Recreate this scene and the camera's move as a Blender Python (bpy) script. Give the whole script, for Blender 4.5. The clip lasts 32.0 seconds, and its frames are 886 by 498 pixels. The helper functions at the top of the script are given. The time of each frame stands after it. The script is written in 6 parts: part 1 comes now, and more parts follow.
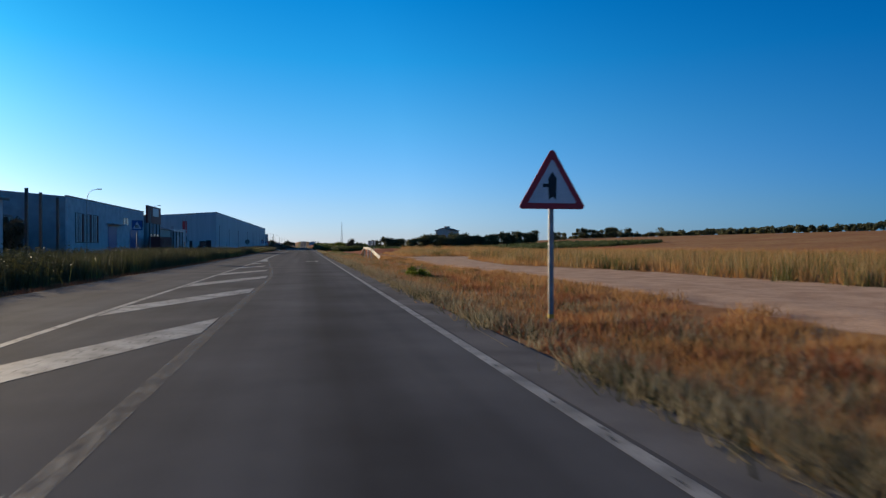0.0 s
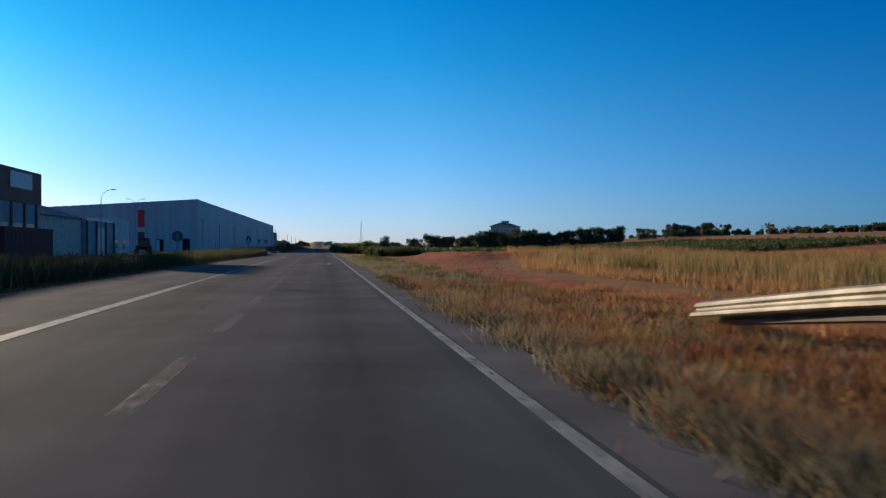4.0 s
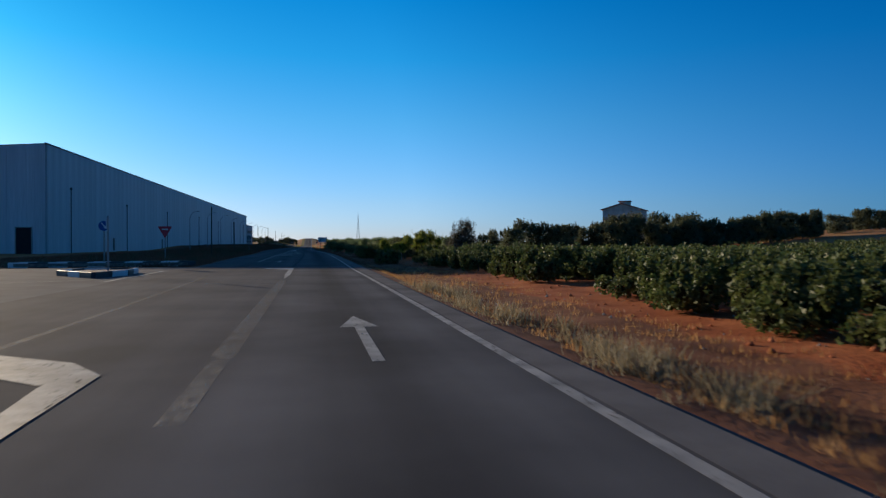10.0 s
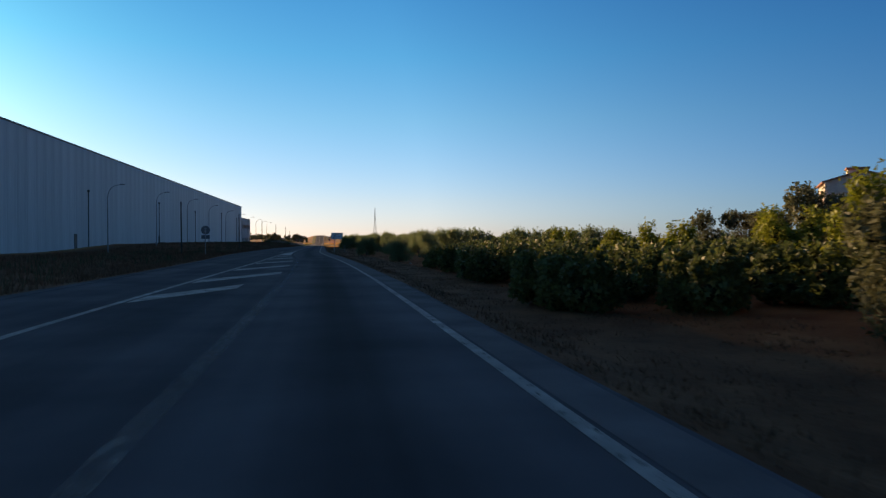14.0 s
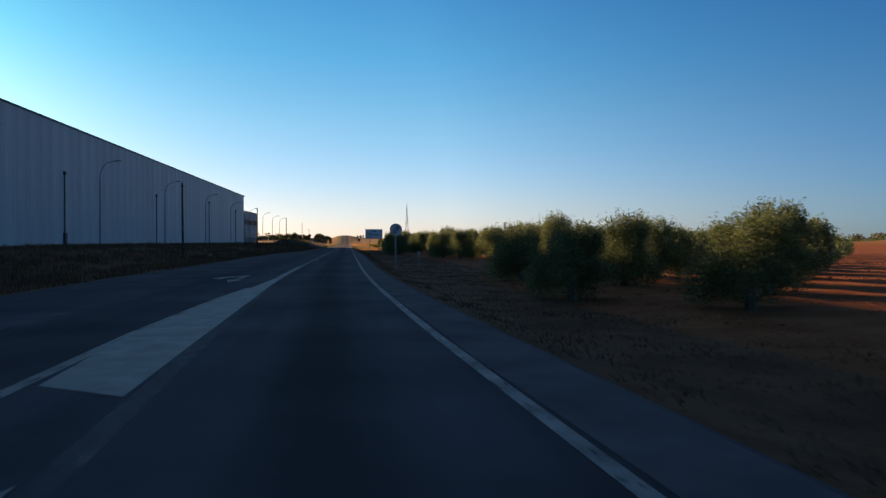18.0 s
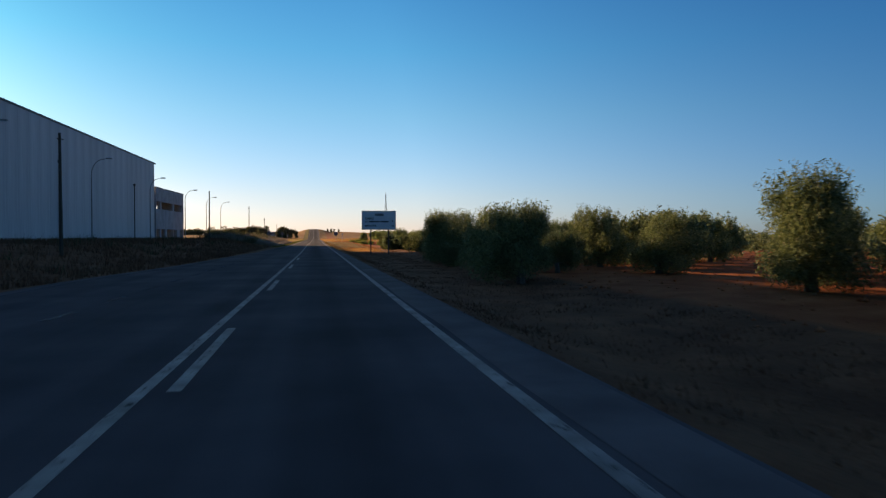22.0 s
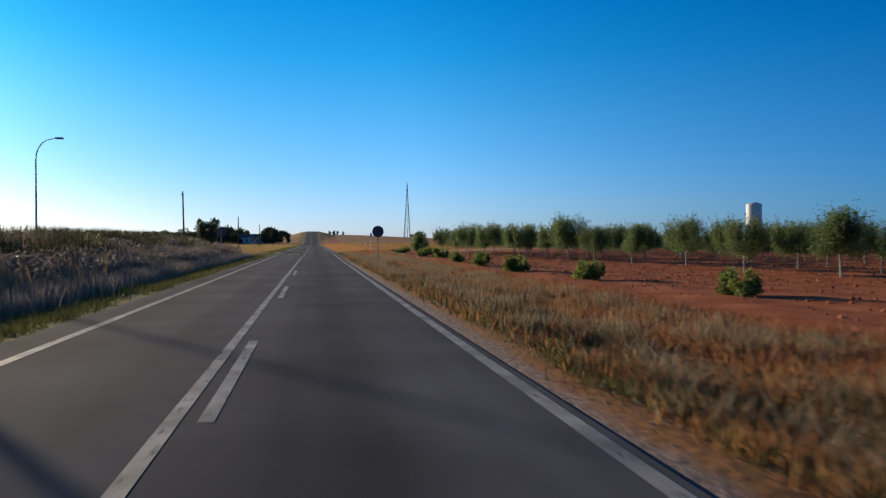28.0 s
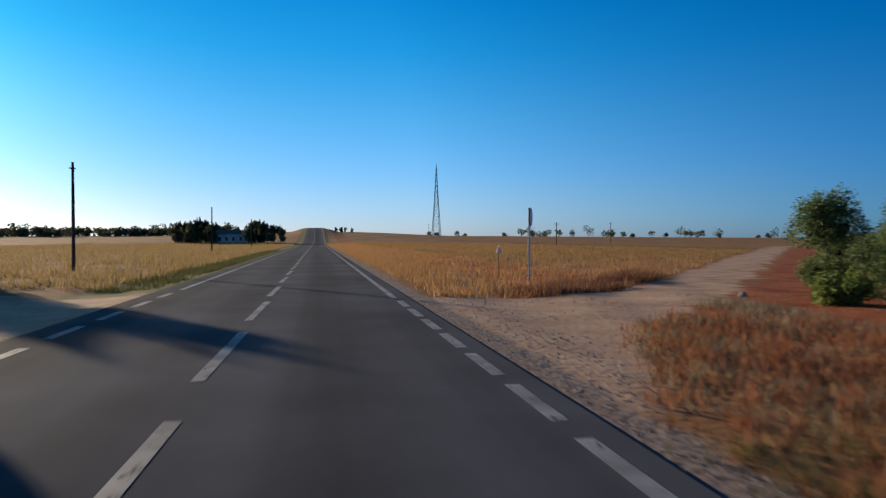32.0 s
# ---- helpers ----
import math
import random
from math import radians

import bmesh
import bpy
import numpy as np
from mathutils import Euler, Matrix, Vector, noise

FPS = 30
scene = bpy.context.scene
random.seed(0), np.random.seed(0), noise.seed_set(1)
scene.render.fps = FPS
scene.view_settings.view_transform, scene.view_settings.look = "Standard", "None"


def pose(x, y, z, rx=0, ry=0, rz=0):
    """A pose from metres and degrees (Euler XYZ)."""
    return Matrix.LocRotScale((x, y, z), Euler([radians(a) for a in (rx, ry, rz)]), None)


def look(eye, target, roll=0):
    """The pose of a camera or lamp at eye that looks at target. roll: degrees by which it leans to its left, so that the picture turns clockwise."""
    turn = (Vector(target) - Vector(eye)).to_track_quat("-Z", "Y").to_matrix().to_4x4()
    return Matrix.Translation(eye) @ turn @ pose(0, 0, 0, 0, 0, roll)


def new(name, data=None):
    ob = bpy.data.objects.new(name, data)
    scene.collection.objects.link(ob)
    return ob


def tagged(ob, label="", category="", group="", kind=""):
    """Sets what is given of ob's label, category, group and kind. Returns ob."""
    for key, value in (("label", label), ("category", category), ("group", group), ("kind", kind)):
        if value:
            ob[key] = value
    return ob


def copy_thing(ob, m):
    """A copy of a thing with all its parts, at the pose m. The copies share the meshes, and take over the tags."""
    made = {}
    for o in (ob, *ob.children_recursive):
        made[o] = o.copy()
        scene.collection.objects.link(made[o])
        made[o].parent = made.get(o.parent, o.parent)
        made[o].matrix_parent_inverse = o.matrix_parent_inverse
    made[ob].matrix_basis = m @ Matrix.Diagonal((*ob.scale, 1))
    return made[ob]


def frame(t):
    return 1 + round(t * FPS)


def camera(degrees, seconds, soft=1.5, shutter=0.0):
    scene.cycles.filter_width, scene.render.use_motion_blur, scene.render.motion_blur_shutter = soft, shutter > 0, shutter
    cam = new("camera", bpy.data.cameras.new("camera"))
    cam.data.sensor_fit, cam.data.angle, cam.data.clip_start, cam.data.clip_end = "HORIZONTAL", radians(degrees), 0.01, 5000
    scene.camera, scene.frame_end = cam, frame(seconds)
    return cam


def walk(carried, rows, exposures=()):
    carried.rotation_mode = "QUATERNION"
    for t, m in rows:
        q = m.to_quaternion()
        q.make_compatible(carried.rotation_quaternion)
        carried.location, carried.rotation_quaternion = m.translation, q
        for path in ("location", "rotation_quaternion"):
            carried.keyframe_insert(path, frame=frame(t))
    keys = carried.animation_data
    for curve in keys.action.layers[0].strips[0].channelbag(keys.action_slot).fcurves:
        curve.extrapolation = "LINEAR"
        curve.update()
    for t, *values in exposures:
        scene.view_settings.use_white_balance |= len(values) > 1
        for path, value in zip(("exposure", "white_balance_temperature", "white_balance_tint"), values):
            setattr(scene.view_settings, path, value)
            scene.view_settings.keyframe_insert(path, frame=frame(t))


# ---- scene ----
cam = camera(68.0, 32.0, soft=1.3, shutter=0.15)
PATH = [
    (0.0, pose(2.12, 0.00, 1.4, 89.73, 0, -11.79)),
    (0.5, pose(2.30, 10.19, 1.4, 89.63, 0, -11.53)),
    (1.0, pose(2.43, 20.36, 1.4, 89.60, 0, -11.16)),
    (1.5, pose(2.50, 30.49, 1.4, 89.50, 0, -10.82)),
    (2.0, pose(2.53, 40.54, 1.4, 89.66, 0, -10.72)),
    (2.5, pose(2.54, 50.54, 1.4, 89.50, 0, -10.55)),
    (3.0, pose(2.52, 60.47, 1.4, 89.63, 0, -10.57)),
    (3.5, pose(2.51, 70.34, 1.4, 89.76, 0, -10.54)),
    (5.5, pose(2.32, 109.09, 1.4, 89.79, 0, -10.18)),
    (6.0, pose(2.26, 118.38, 1.4, 89.92, 0, -10.35)),
    (6.5, pose(2.22, 127.53, 1.4, 89.86, 0, -10.48)),
    (7.0, pose(2.20, 136.51, 1.4, 89.52, 0, -10.46)),
    (7.5, pose(2.16, 145.33, 1.4, 89.64, 0, -10.36)),
    (8.0, pose(2.10, 153.98, 1.4, 89.54, 0, -9.99)),
    (8.5, pose(1.97, 162.44, 1.4, 89.58, 0, -9.44)),
    (9.0, pose(1.85, 170.68, 1.4, 89.52, 0, -9.96)),
    (9.5, pose(1.83, 178.75, 1.4, 89.61, 0, -10.90)),
    (10.0, pose(1.91, 186.68, 1.4, 89.56, 0, -11.34)),
    (10.5, pose(2.04, 194.57, 1.4, 89.58, 0, -11.71)),
    (11.0, pose(2.18, 202.58, 1.4, 89.56, 0, -11.49)),
    (11.5, pose(2.28, 210.64, 1.4, 89.31, 0, -11.13)),
    (12.0, pose(2.34, 218.66, 1.4, 89.18, 0, -10.77)),
    (12.5, pose(2.36, 226.56, 1.4, 89.24, 0, -10.71)),
    (13.0, pose(2.38, 234.31, 1.4, 89.31, 0, -10.72)),
    (13.5, pose(2.38, 241.96, 1.4, 89.27, 0, -10.49)),
    (14.0, pose(2.36, 249.55, 1.4, 89.35, 0, -10.30)),
    (14.5, pose(2.31, 257.16, 1.4, 89.47, 0, -10.10)),
    (16.5, pose(1.85, 288.33, 1.4, 89.38, 0, -9.24)),
    (17.0, pose(1.65, 296.31, 1.4, 89.28, 0, -9.00)),
    (17.5, pose(1.39, 304.32, 1.4, 89.45, 0, -8.45)),
    (18.0, pose(1.08, 312.33, 1.4, 89.41, 0, -8.25)),
    (18.5, pose(0.75, 320.37, 1.4, 89.34, 0, -8.11)),
    (19.0, pose(0.44, 328.43, 1.4, 89.31, 0, -8.61)),
    (19.5, pose(0.21, 336.45, 1.4, 89.12, 0, -9.17)),
    (20.0, pose(0.05, 344.45, 1.4, 89.16, 0, -9.73)),
    (20.5, pose(-0.03, 352.57, 1.4, 89.31, 0, -10.23)),
    (21.0, pose(-0.05, 360.82, 1.4, 89.40, 0, -10.69)),
    (21.5, pose(-0.01, 369.21, 1.4, 89.40, 0, -10.98)),
    (22.0, pose(0.04, 377.74, 1.4, 88.94, 0, -11.01)),
    (22.5, pose(0.08, 386.38, 1.4, 89.20, 0, -10.75)),
    (23.0, pose(0.09, 395.08, 1.4, 89.39, 0, -10.58)),
    (23.5, pose(0.07, 403.77, 1.4, 89.07, 0, -10.38)),
    (24.0, pose(0.05, 412.38, 1.4, 89.02, 0, -10.55)),
    (24.5, pose(0.06, 420.87, 1.4, 89.14, 0, -10.76)),
    (25.0, pose(0.10, 429.18, 1.4, 89.01, 0, -10.90)),
    (25.5, pose(0.21, 437.43, 1.4, 88.88, 0, -10.76)),
    (27.5, pose(-0.33, 471.65, 1.4, 89.63, 0, -11.12)),
    (28.0, pose(-0.20, 480.50, 1.4, 89.30, 0, -11.16)),
    (28.5, pose(-0.11, 489.42, 1.4, 89.37, 0, -11.31)),
    (29.0, pose(-0.05, 498.39, 1.4, 89.25, 0, -11.56)),
    (29.5, pose(-0.00, 507.38, 1.4, 89.19, 0, -11.51)),
    (30.0, pose(0.00, 516.37, 1.4, 89.03, 0, -11.18)),
    (30.5, pose(0.01, 525.28, 1.4, 89.29, 0, -11.21)),
    (31.0, pose(0.02, 534.16, 1.4, 89.21, 0, -11.23)),
    (31.5, pose(0.07, 543.01, 1.4, 89.25, 0, -10.91)),
    (32.0, pose(0.04, 551.73, 1.4, 89.16, 0, -10.87)),
]
EXPOSURES = [(0.0, 0.19, 6150, 5), (11.5, 0.19, 6150, 5), (12.9, 0.31, 7700, 15), (13.9, 0.57, 9300, 20), (16.5, 0.57, 9600, 20), (25.3, 0.57, 9600, 20), (27.4, 0.30, 6150, 4), (28.5, 0.28, 6150, 4), (30.0, 0.20, 6150, 4), (32.0, 0.19, 6150, 4)]
walk(cam, PATH, EXPOSURES)

# ---- light: low sun ahead on the left, clear sky ----
SUN_EL, SUN_AZ = 10.9, -35.0          # azimuth from +y, clockwise
world = bpy.data.worlds.new("sky")
scene.world = world
world.use_nodes = True
wn = world.node_tree.nodes
sky = wn.new("ShaderNodeTexSky")
sky.sky_type = 'NISHITA'
sky.sun_disc = False
sky.sun_elevation, sky.sun_rotation = radians(SUN_EL), radians(SUN_AZ)
sky.altitude, sky.air_density, sky.dust_density, sky.ozone_density = 700, 1.0, 0.6, 3.0
wl = world.node_tree.links
coord, split, tint, dye = wn.new("ShaderNodeTexCoord"), wn.new("ShaderNodeSeparateXYZ"), wn.new("ShaderNodeValToRGB"), wn.new("ShaderNodeMix")
for at, colour in ((0.0, (0.74, 0.90, 1.55)), (0.06, (0.72, 0.92, 1.32)), (0.18, (0.42, 1.0, 1.28)), (0.27, (0.17, 0.99, 1.33)), (0.38, (0.06, 0.88, 1.33)), (0.55, (0.66, 0.72, 0.80)), (0.75, (0.92, 0.74, 0.66))):
    e = tint.color_ramp.elements[0] if at == 0 else tint.color_ramp.elements[-1] if at == 0.75 else tint.color_ramp.elements.new(at)
    e.position, e.color = at, (*colour, 1)
dye.data_type, dye.blend_type = 'RGBA', 'MULTIPLY'
dye.inputs[0].default_value = 1.0
wl.new(coord.outputs["Generated"], split.inputs[0]), wl.new(split.outputs["Z"], tint.inputs[0])
wl.new(sky.outputs[0], dye.inputs[6]), wl.new(tint.outputs[0], dye.inputs[7])
# the sky deepens away from the sun
side, deep, shade = wn.new("ShaderNodeVectorMath"), wn.new("ShaderNodeValToRGB"), wn.new("ShaderNodeMix")
side.operation = 'DOT_PRODUCT'
side.inputs[1].default_value = (math.sin(radians(SUN_AZ)), math.cos(radians(SUN_AZ)), 0)
deep.color_ramp.elements[0].position, deep.color_ramp.elements[0].color = 0.08, (0.285, 0.57, 0.80, 1)
deep.color_ramp.elements[1].position, deep.color_ramp.elements[1].color = 1.0, (0.68, 0.71, 0.78, 1)
mid_way = deep.color_ramp.elements.new(0.72)
mid_way.color = (0.93, 0.92, 0.97, 1)
shade.data_type, shade.blend_type = 'RGBA', 'MULTIPLY'
shade.inputs[0].default_value = 1.0
wl.new(coord.outputs["Generated"], side.inputs[0]), wl.new(side.outputs["Value"], deep.inputs[0])
wl.new(dye.outputs[2], shade.inputs[6]), wl.new(deep.outputs[0], shade.inputs[7]), wl.new(shade.outputs[2], wn["Background"].inputs[0])
wn["Background"].inputs[1].default_value = 0.11
sun_data = bpy.data.lights.new("sun", 'SUN')
sun_data.energy, sun_data.angle, sun_data.color = 5.3, radians(0.8), (1.0, 0.75, 0.50)
sun = new("sun", sun_data)
ce, se = math.cos(radians(SUN_EL)), math.sin(radians(SUN_EL))
sa, ca = math.sin(radians(SUN_AZ)), math.cos(radians(SUN_AZ))
sun.matrix_world = look((0, 0, 50), (-sa * ce * 10, -ca * ce * 10, 50 - se * 10))

R = np.random.RandomState(7)


# ---- materials ----
def surf(name, c1, c2, scale=3.0, rough=0.85, metal=0.0, bump=0.15, fine=40.0, c3=None, vary=0.0, stretch=(1, 1, 1), spec=0.3):
    """Two-scale noise surface: c1/c2 by broad patches, fine grain in value and relief; c3 as sparse stains."""
    m = bpy.data.materials.new(name)
    m.use_nodes = True
    n, l = m.node_tree.nodes, m.node_tree.links
    b = n["Principled BSDF"]
    b.inputs["Roughness"].default_value, b.inputs["Metallic"].default_value = rough, metal
    b.inputs["Specular IOR Level"].default_value = spec
    tc, mp = n.new("ShaderNodeTexCoord"), n.new("ShaderNodeMapping")
    mp.inputs["Scale"].default_value = stretch
    l.new(tc.outputs["Object"], mp.inputs[0])
    big, small = n.new("ShaderNodeTexNoise"), n.new("ShaderNodeTexNoise")
    big.inputs["Scale"].default_value, big.inputs["Detail"].default_value = scale, 4
    small.inputs["Scale"].default_value, small.inputs["Detail"].default_value = fine, 3
    l.new(mp.outputs[0], big.inputs["Vector"]), l.new(mp.outputs[0], small.inputs["Vector"])
    ramp = n.new("ShaderNodeValToRGB")
    ramp.color_ramp.elements[0].position, ramp.color_ramp.elements[1].position = 0.35, 0.68
    ramp.color_ramp.elements[0].color, ramp.color_ramp.elements[1].color = (*c1, 1), (*c2, 1)
    if c3:
        e = ramp.color_ramp.elements.new(0.9)
        e.color = (*c3, 1)
    l.new(big.outputs["Fac"], ramp.inputs[0])
    mul = n.new("ShaderNodeMix")
    mul.data_type, mul.blend_type = 'RGBA', 'MULTIPLY'
    mul.inputs[0].default_value = 0.35
    l.new(ramp.outputs[0], mul.inputs[6]), l.new(small.outputs["Fac"], mul.inputs[7])
    out = mul.outputs[2]
    if vary:
        info, hsv, mr = n.new("ShaderNodeObjectInfo"), n.new("ShaderNodeHueSaturation"), n.new("ShaderNodeMapRange")
        mr.inputs[3].default_value, mr.inputs[4].default_value = 1 - vary, 1 + vary
        l.new(info.outputs["Random"], mr.inputs[0]), l.new(mr.outputs[0], hsv.inputs["Value"]), l.new(out, hsv.inputs["Color"])
        out = hsv.outputs[0]
    l.new(out, b.inputs["Base Color"])
    bp = n.new("ShaderNodeBump")
    bp.inputs["Strength"].default_value, bp.inputs["Distance"].default_value = bump, 0.02
    l.new(small.outputs["Fac"], bp.inputs["Height"]), l.new(bp.outputs[0], b.inputs["Normal"])
    return m


def streaked(m, low=0.72, high=1.12):
    """Adds long soft bands along the road to a material's colour: worn wheel tracks and oily lane middles."""
    n, l = m.node_tree.nodes, m.node_tree.links
    b = n["Principled BSDF"]
    was = b.inputs["Base Color"].links[0].from_socket
    tc, mp, nz, mr, mul = n.new("ShaderNodeTexCoord"), n.new("ShaderNodeMapping"), n.new("ShaderNodeTexNoise"), n.new("ShaderNodeMapRange"), n.new("ShaderNodeMix")
    mp.inputs["Scale"].default_value = (0.9, 0.012, 1)
    nz.inputs["Scale"].default_value, nz.inputs["Detail"].default_value = 1.0, 3
    mr.inputs[1].default_value, mr.inputs[2].default_value = 0.3, 0.7
    mr.inputs[3].default_value, mr.inputs[4].default_value = low, high
    mul.data_type, mul.blend_type = 'RGBA', 'MULTIPLY'
    mul.inputs[0].default_value = 1.0
    l.new(tc.outputs["Object"], mp.inputs[0]), l.new(mp.outputs[0], nz.inputs["Vector"]), l.new(nz.outputs["Fac"], mr.inputs[0])
    l.new(was, mul.inputs[6]), l.new(mr.outputs[0], mul.inputs[7]), l.new(mul.outputs[2], b.inputs["Base Color"])
    return m


def tracked(m):
    """Dark oil along the middle of each lane, by the distance across the road that the mesh carries."""
    n, l = m.node_tree.nodes, m.node_tree.links
    b = n["Principled BSDF"]
    was = b.inputs["Base Color"].links[0].from_socket
    att, geo, mp, nz, add, mr, ramp, mul = (n.new("ShaderNode" + k) for k in ("Attribute", "NewGeometry", "Mapping", "TexNoise", "Math", "MapRange", "ValToRGB", "Mix"))
    att.attribute_name = "across"
    mp.inputs["Scale"].default_value = (0.3, 0.02, 1)
    nz.inputs["Scale"].default_value, nz.inputs["Detail"].default_value = 1.0, 4
    add.operation = 'MULTIPLY_ADD'
    add.inputs[1].default_value = 0.5
    mr.inputs[1].default_value, mr.inputs[2].default_value = -5.75, 2.25
    tones = ((0.0, 1.0), (0.14, 1.0), (0.31, 0.84), (0.44, 1.06), (0.53, 1.0), (0.60, 1.06), (0.685, 0.98), (0.75, 0.76), (0.80, 0.76), (0.87, 1.0), (0.92, 1.05), (1.0, 1.0))
    for k, (at, v) in enumerate(tones):
        e = ramp.color_ramp.elements[0] if k == 0 else ramp.color_ramp.elements[-1] if k == len(tones) - 1 else ramp.color_ramp.elements.new(at)
        e.position, e.color = at, (v * 0.9, v * 0.9, v * 0.9, 1)
    mul.data_type, mul.blend_type = 'RGBA', 'MULTIPLY'
    mul.inputs[0].default_value = 1.0
    l.new(geo.outputs["Position"], mp.inputs[0]), l.new(mp.outputs[0], nz.inputs["Vector"])
    l.new(nz.outputs["Fac"], add.inputs[0]), l.new(att.outputs["Fac"], add.inputs[2])
    l.new(add.outputs[0], mr.inputs[0]), l.new(mr.outputs[0], ramp.inputs[0])
    l.new(was, mul.inputs[6]), l.new(ramp.outputs[0], mul.inputs[7]), l.new(mul.outputs[2], b.inputs["Base Color"])
    return m


def worn(m, low, high, scale=6.0, most=1.0):
    """Lets the surface below show where the coat is worn through, in streaks along the road."""
    n, l = m.node_tree.nodes, m.node_tree.links
    geo, mp, nz, mr = n.new("ShaderNodeNewGeometry"), n.new("ShaderNodeMapping"), n.new("ShaderNodeTexNoise"), n.new("ShaderNodeMapRange")
    mp.inputs["Scale"].default_value = (1, 0.3, 1)
    nz.inputs["Scale"].default_value, nz.inputs["Detail"].default_value, nz.inputs["Roughness"].default_value = scale, 6, 0.7
    mr.inputs[1].default_value, mr.inputs[2].default_value, mr.inputs[4].default_value = low, high, most
    l.new(geo.outputs["Position"], mp.inputs[0]), l.new(mp.outputs[0], nz.inputs["Vector"]), l.new(nz.outputs["Fac"], mr.inputs[0])
    l.new(mr.outputs[0], n["Principled BSDF"].inputs["Alpha"])
    return m


def leafy(name, c1, c2, thin=0.35, rough=0.6):
    """Leaves and blades: colour varies leaf by leaf, some light passes through."""
    m = bpy.data.materials.new(name)
    m.use_nodes = True
    n, l = m.node_tree.nodes, m.node_tree.links
    b = n["Principled BSDF"]
    b.inputs["Roughness"].default_value = rough
    b.inputs["Specular IOR Level"].default_value = 0.25
    geo, ramp = n.new("ShaderNodeNewGeometry"), n.new("ShaderNodeValToRGB")
    ramp.color_ramp.elements[0].color, ramp.color_ramp.elements[1].color = (*c1, 1), (*c2, 1)
    l.new(geo.outputs["Random Per Island"], ramp.inputs[0])
    nz = n.new("ShaderNodeTexNoise")
    nz.inputs["Scale"].default_value = 0.35
    l.new(geo.outputs["Position"], nz.inputs["Vector"])
    mul = n.new("ShaderNodeMix")
    mul.data_type, mul.blend_type = 'RGBA', 'MULTIPLY'
    mul.inputs[0].default_value = 0.5
    l.new(ramp.outputs[0], mul.inputs[6]), l.new(nz.outputs["Fac"], mul.inputs[7])
    l.new(mul.outputs[2], b.inputs["Base Color"])
    tr, mix = n.new("ShaderNodeBsdfTranslucent"), n.new("ShaderNodeMixShader")
    l.new(mul.outputs[2], tr.inputs["Color"])
    mix.inputs[0].default_value = thin
    l.new(b.outputs[0], mix.inputs[1]), l.new(tr.outputs[0], mix.inputs[2])
    l.new(mix.outputs[0], n["Material Output"].inputs[0])
    return m


def flat(name, c, rough=0.5, metal=0.0, fine=25.0):
    return surf(name, [v * 0.85 for v in c], c, 1.5, rough, metal, 0.06, fine)


ASPHALT = tracked(streaked(surf("asphalt", (0.116, 0.119, 0.132), (0.176, 0.180, 0.198), 0.35, 0.95, 0, 0.18, 120, c3=(0.202, 0.207, 0.226), spec=0.02)))
SHOULDER = surf("shoulder_asphalt", (0.142, 0.139, 0.145), (0.215, 0.211, 0.219), 0.8, 0.95, 0, 0.25, 90, c3=(0.245, 0.237, 0.238), spec=0.02)
ASPHALT_OLD = surf("old_asphalt", (0.125, 0.128, 0.14), (0.185, 0.189, 0.203), 0.5, 0.95, 0, 0.2, 110, spec=0.02)
GRAVEL = surf("gravel", (0.16, 0.12, 0.10), (0.33, 0.26, 0.22), 6, 0.95, 0, 1.0, 30)
PAINT = worn(surf("road_paint", (0.20, 0.198, 0.195), (0.44, 0.435, 0.425), 1.6, 0.7, 0, 0.1, 60, c3=(0.2, 0.198, 0.195)), 0.25, 0.45, 11.0)
PAINT_EVEN = worn(surf("even_road_paint", (0.30, 0.297, 0.292), (0.42, 0.415, 0.405), 2.4, 0.7, 0, 0.1, 60), 0.05, 0.32, 13.0)
PAINT_WORN = worn(surf("worn_road_paint", (0.22, 0.216, 0.213), (0.40, 0.395, 0.385), 1.3, 0.75, 0, 0.1, 60), 0.36, 0.75, 9.0, 0.7)
PAINT_FAINT = worn(surf("faint_road_paint", (0.22, 0.218, 0.215), (0.34, 0.336, 0.33), 1.3, 0.75, 0, 0.1, 60), 0.38, 0.72, 9.0, 0.8)
CLADDING = surf("wall_cladding", (0.50, 0.51, 0.53), (0.60, 0.61, 0.62), 1.1, 0.6, 0.0, 0.05, 9, c3=(0.84, 0.85, 0.85), vary=0.06, stretch=(1, 1, 0.035))
CONCRETE = surf("concrete", (0.42, 0.42, 0.41), (0.56, 0.55, 0.53), 0.8, 0.85, 0, 0.2, 30)
WHITE_WALL = surf("white_render", (0.55, 0.56, 0.57), (0.74, 0.75, 0.75), 0.7, 0.85, 0, 0.1, 30)
GREY_WALL = surf("grey_wall", (0.30, 0.31, 0.33), (0.42, 0.43, 0.45), 0.6, 0.7, 0, 0.1, 20)
TAN_WALL = surf("tan_stone_wall", (0.58, 0.50, 0.41), (0.76, 0.67, 0.56), 1.2, 0.9, 0, 0.4, 14)
ROOF_TILE = surf("roof_tile", (0.30, 0.15, 0.10), (0.42, 0.22, 0.15), 3, 0.9, 0, 0.6, 12)
DARK_ROOF = surf("dark_roof", (0.07, 0.075, 0.085), (0.12, 0.125, 0.14), 1, 0.6, 0.2, 0.1, 20)
DARK_METAL = surf("dark_metal", (0.05, 0.05, 0.055), (0.09, 0.09, 0.095), 2, 0.5, 0.5, 0.1, 30)
GALV = surf("galvanised_steel", (0.24, 0.24, 0.24), (0.36, 0.36, 0.35), 4, 0.5, 0.5, 0.1, 40)
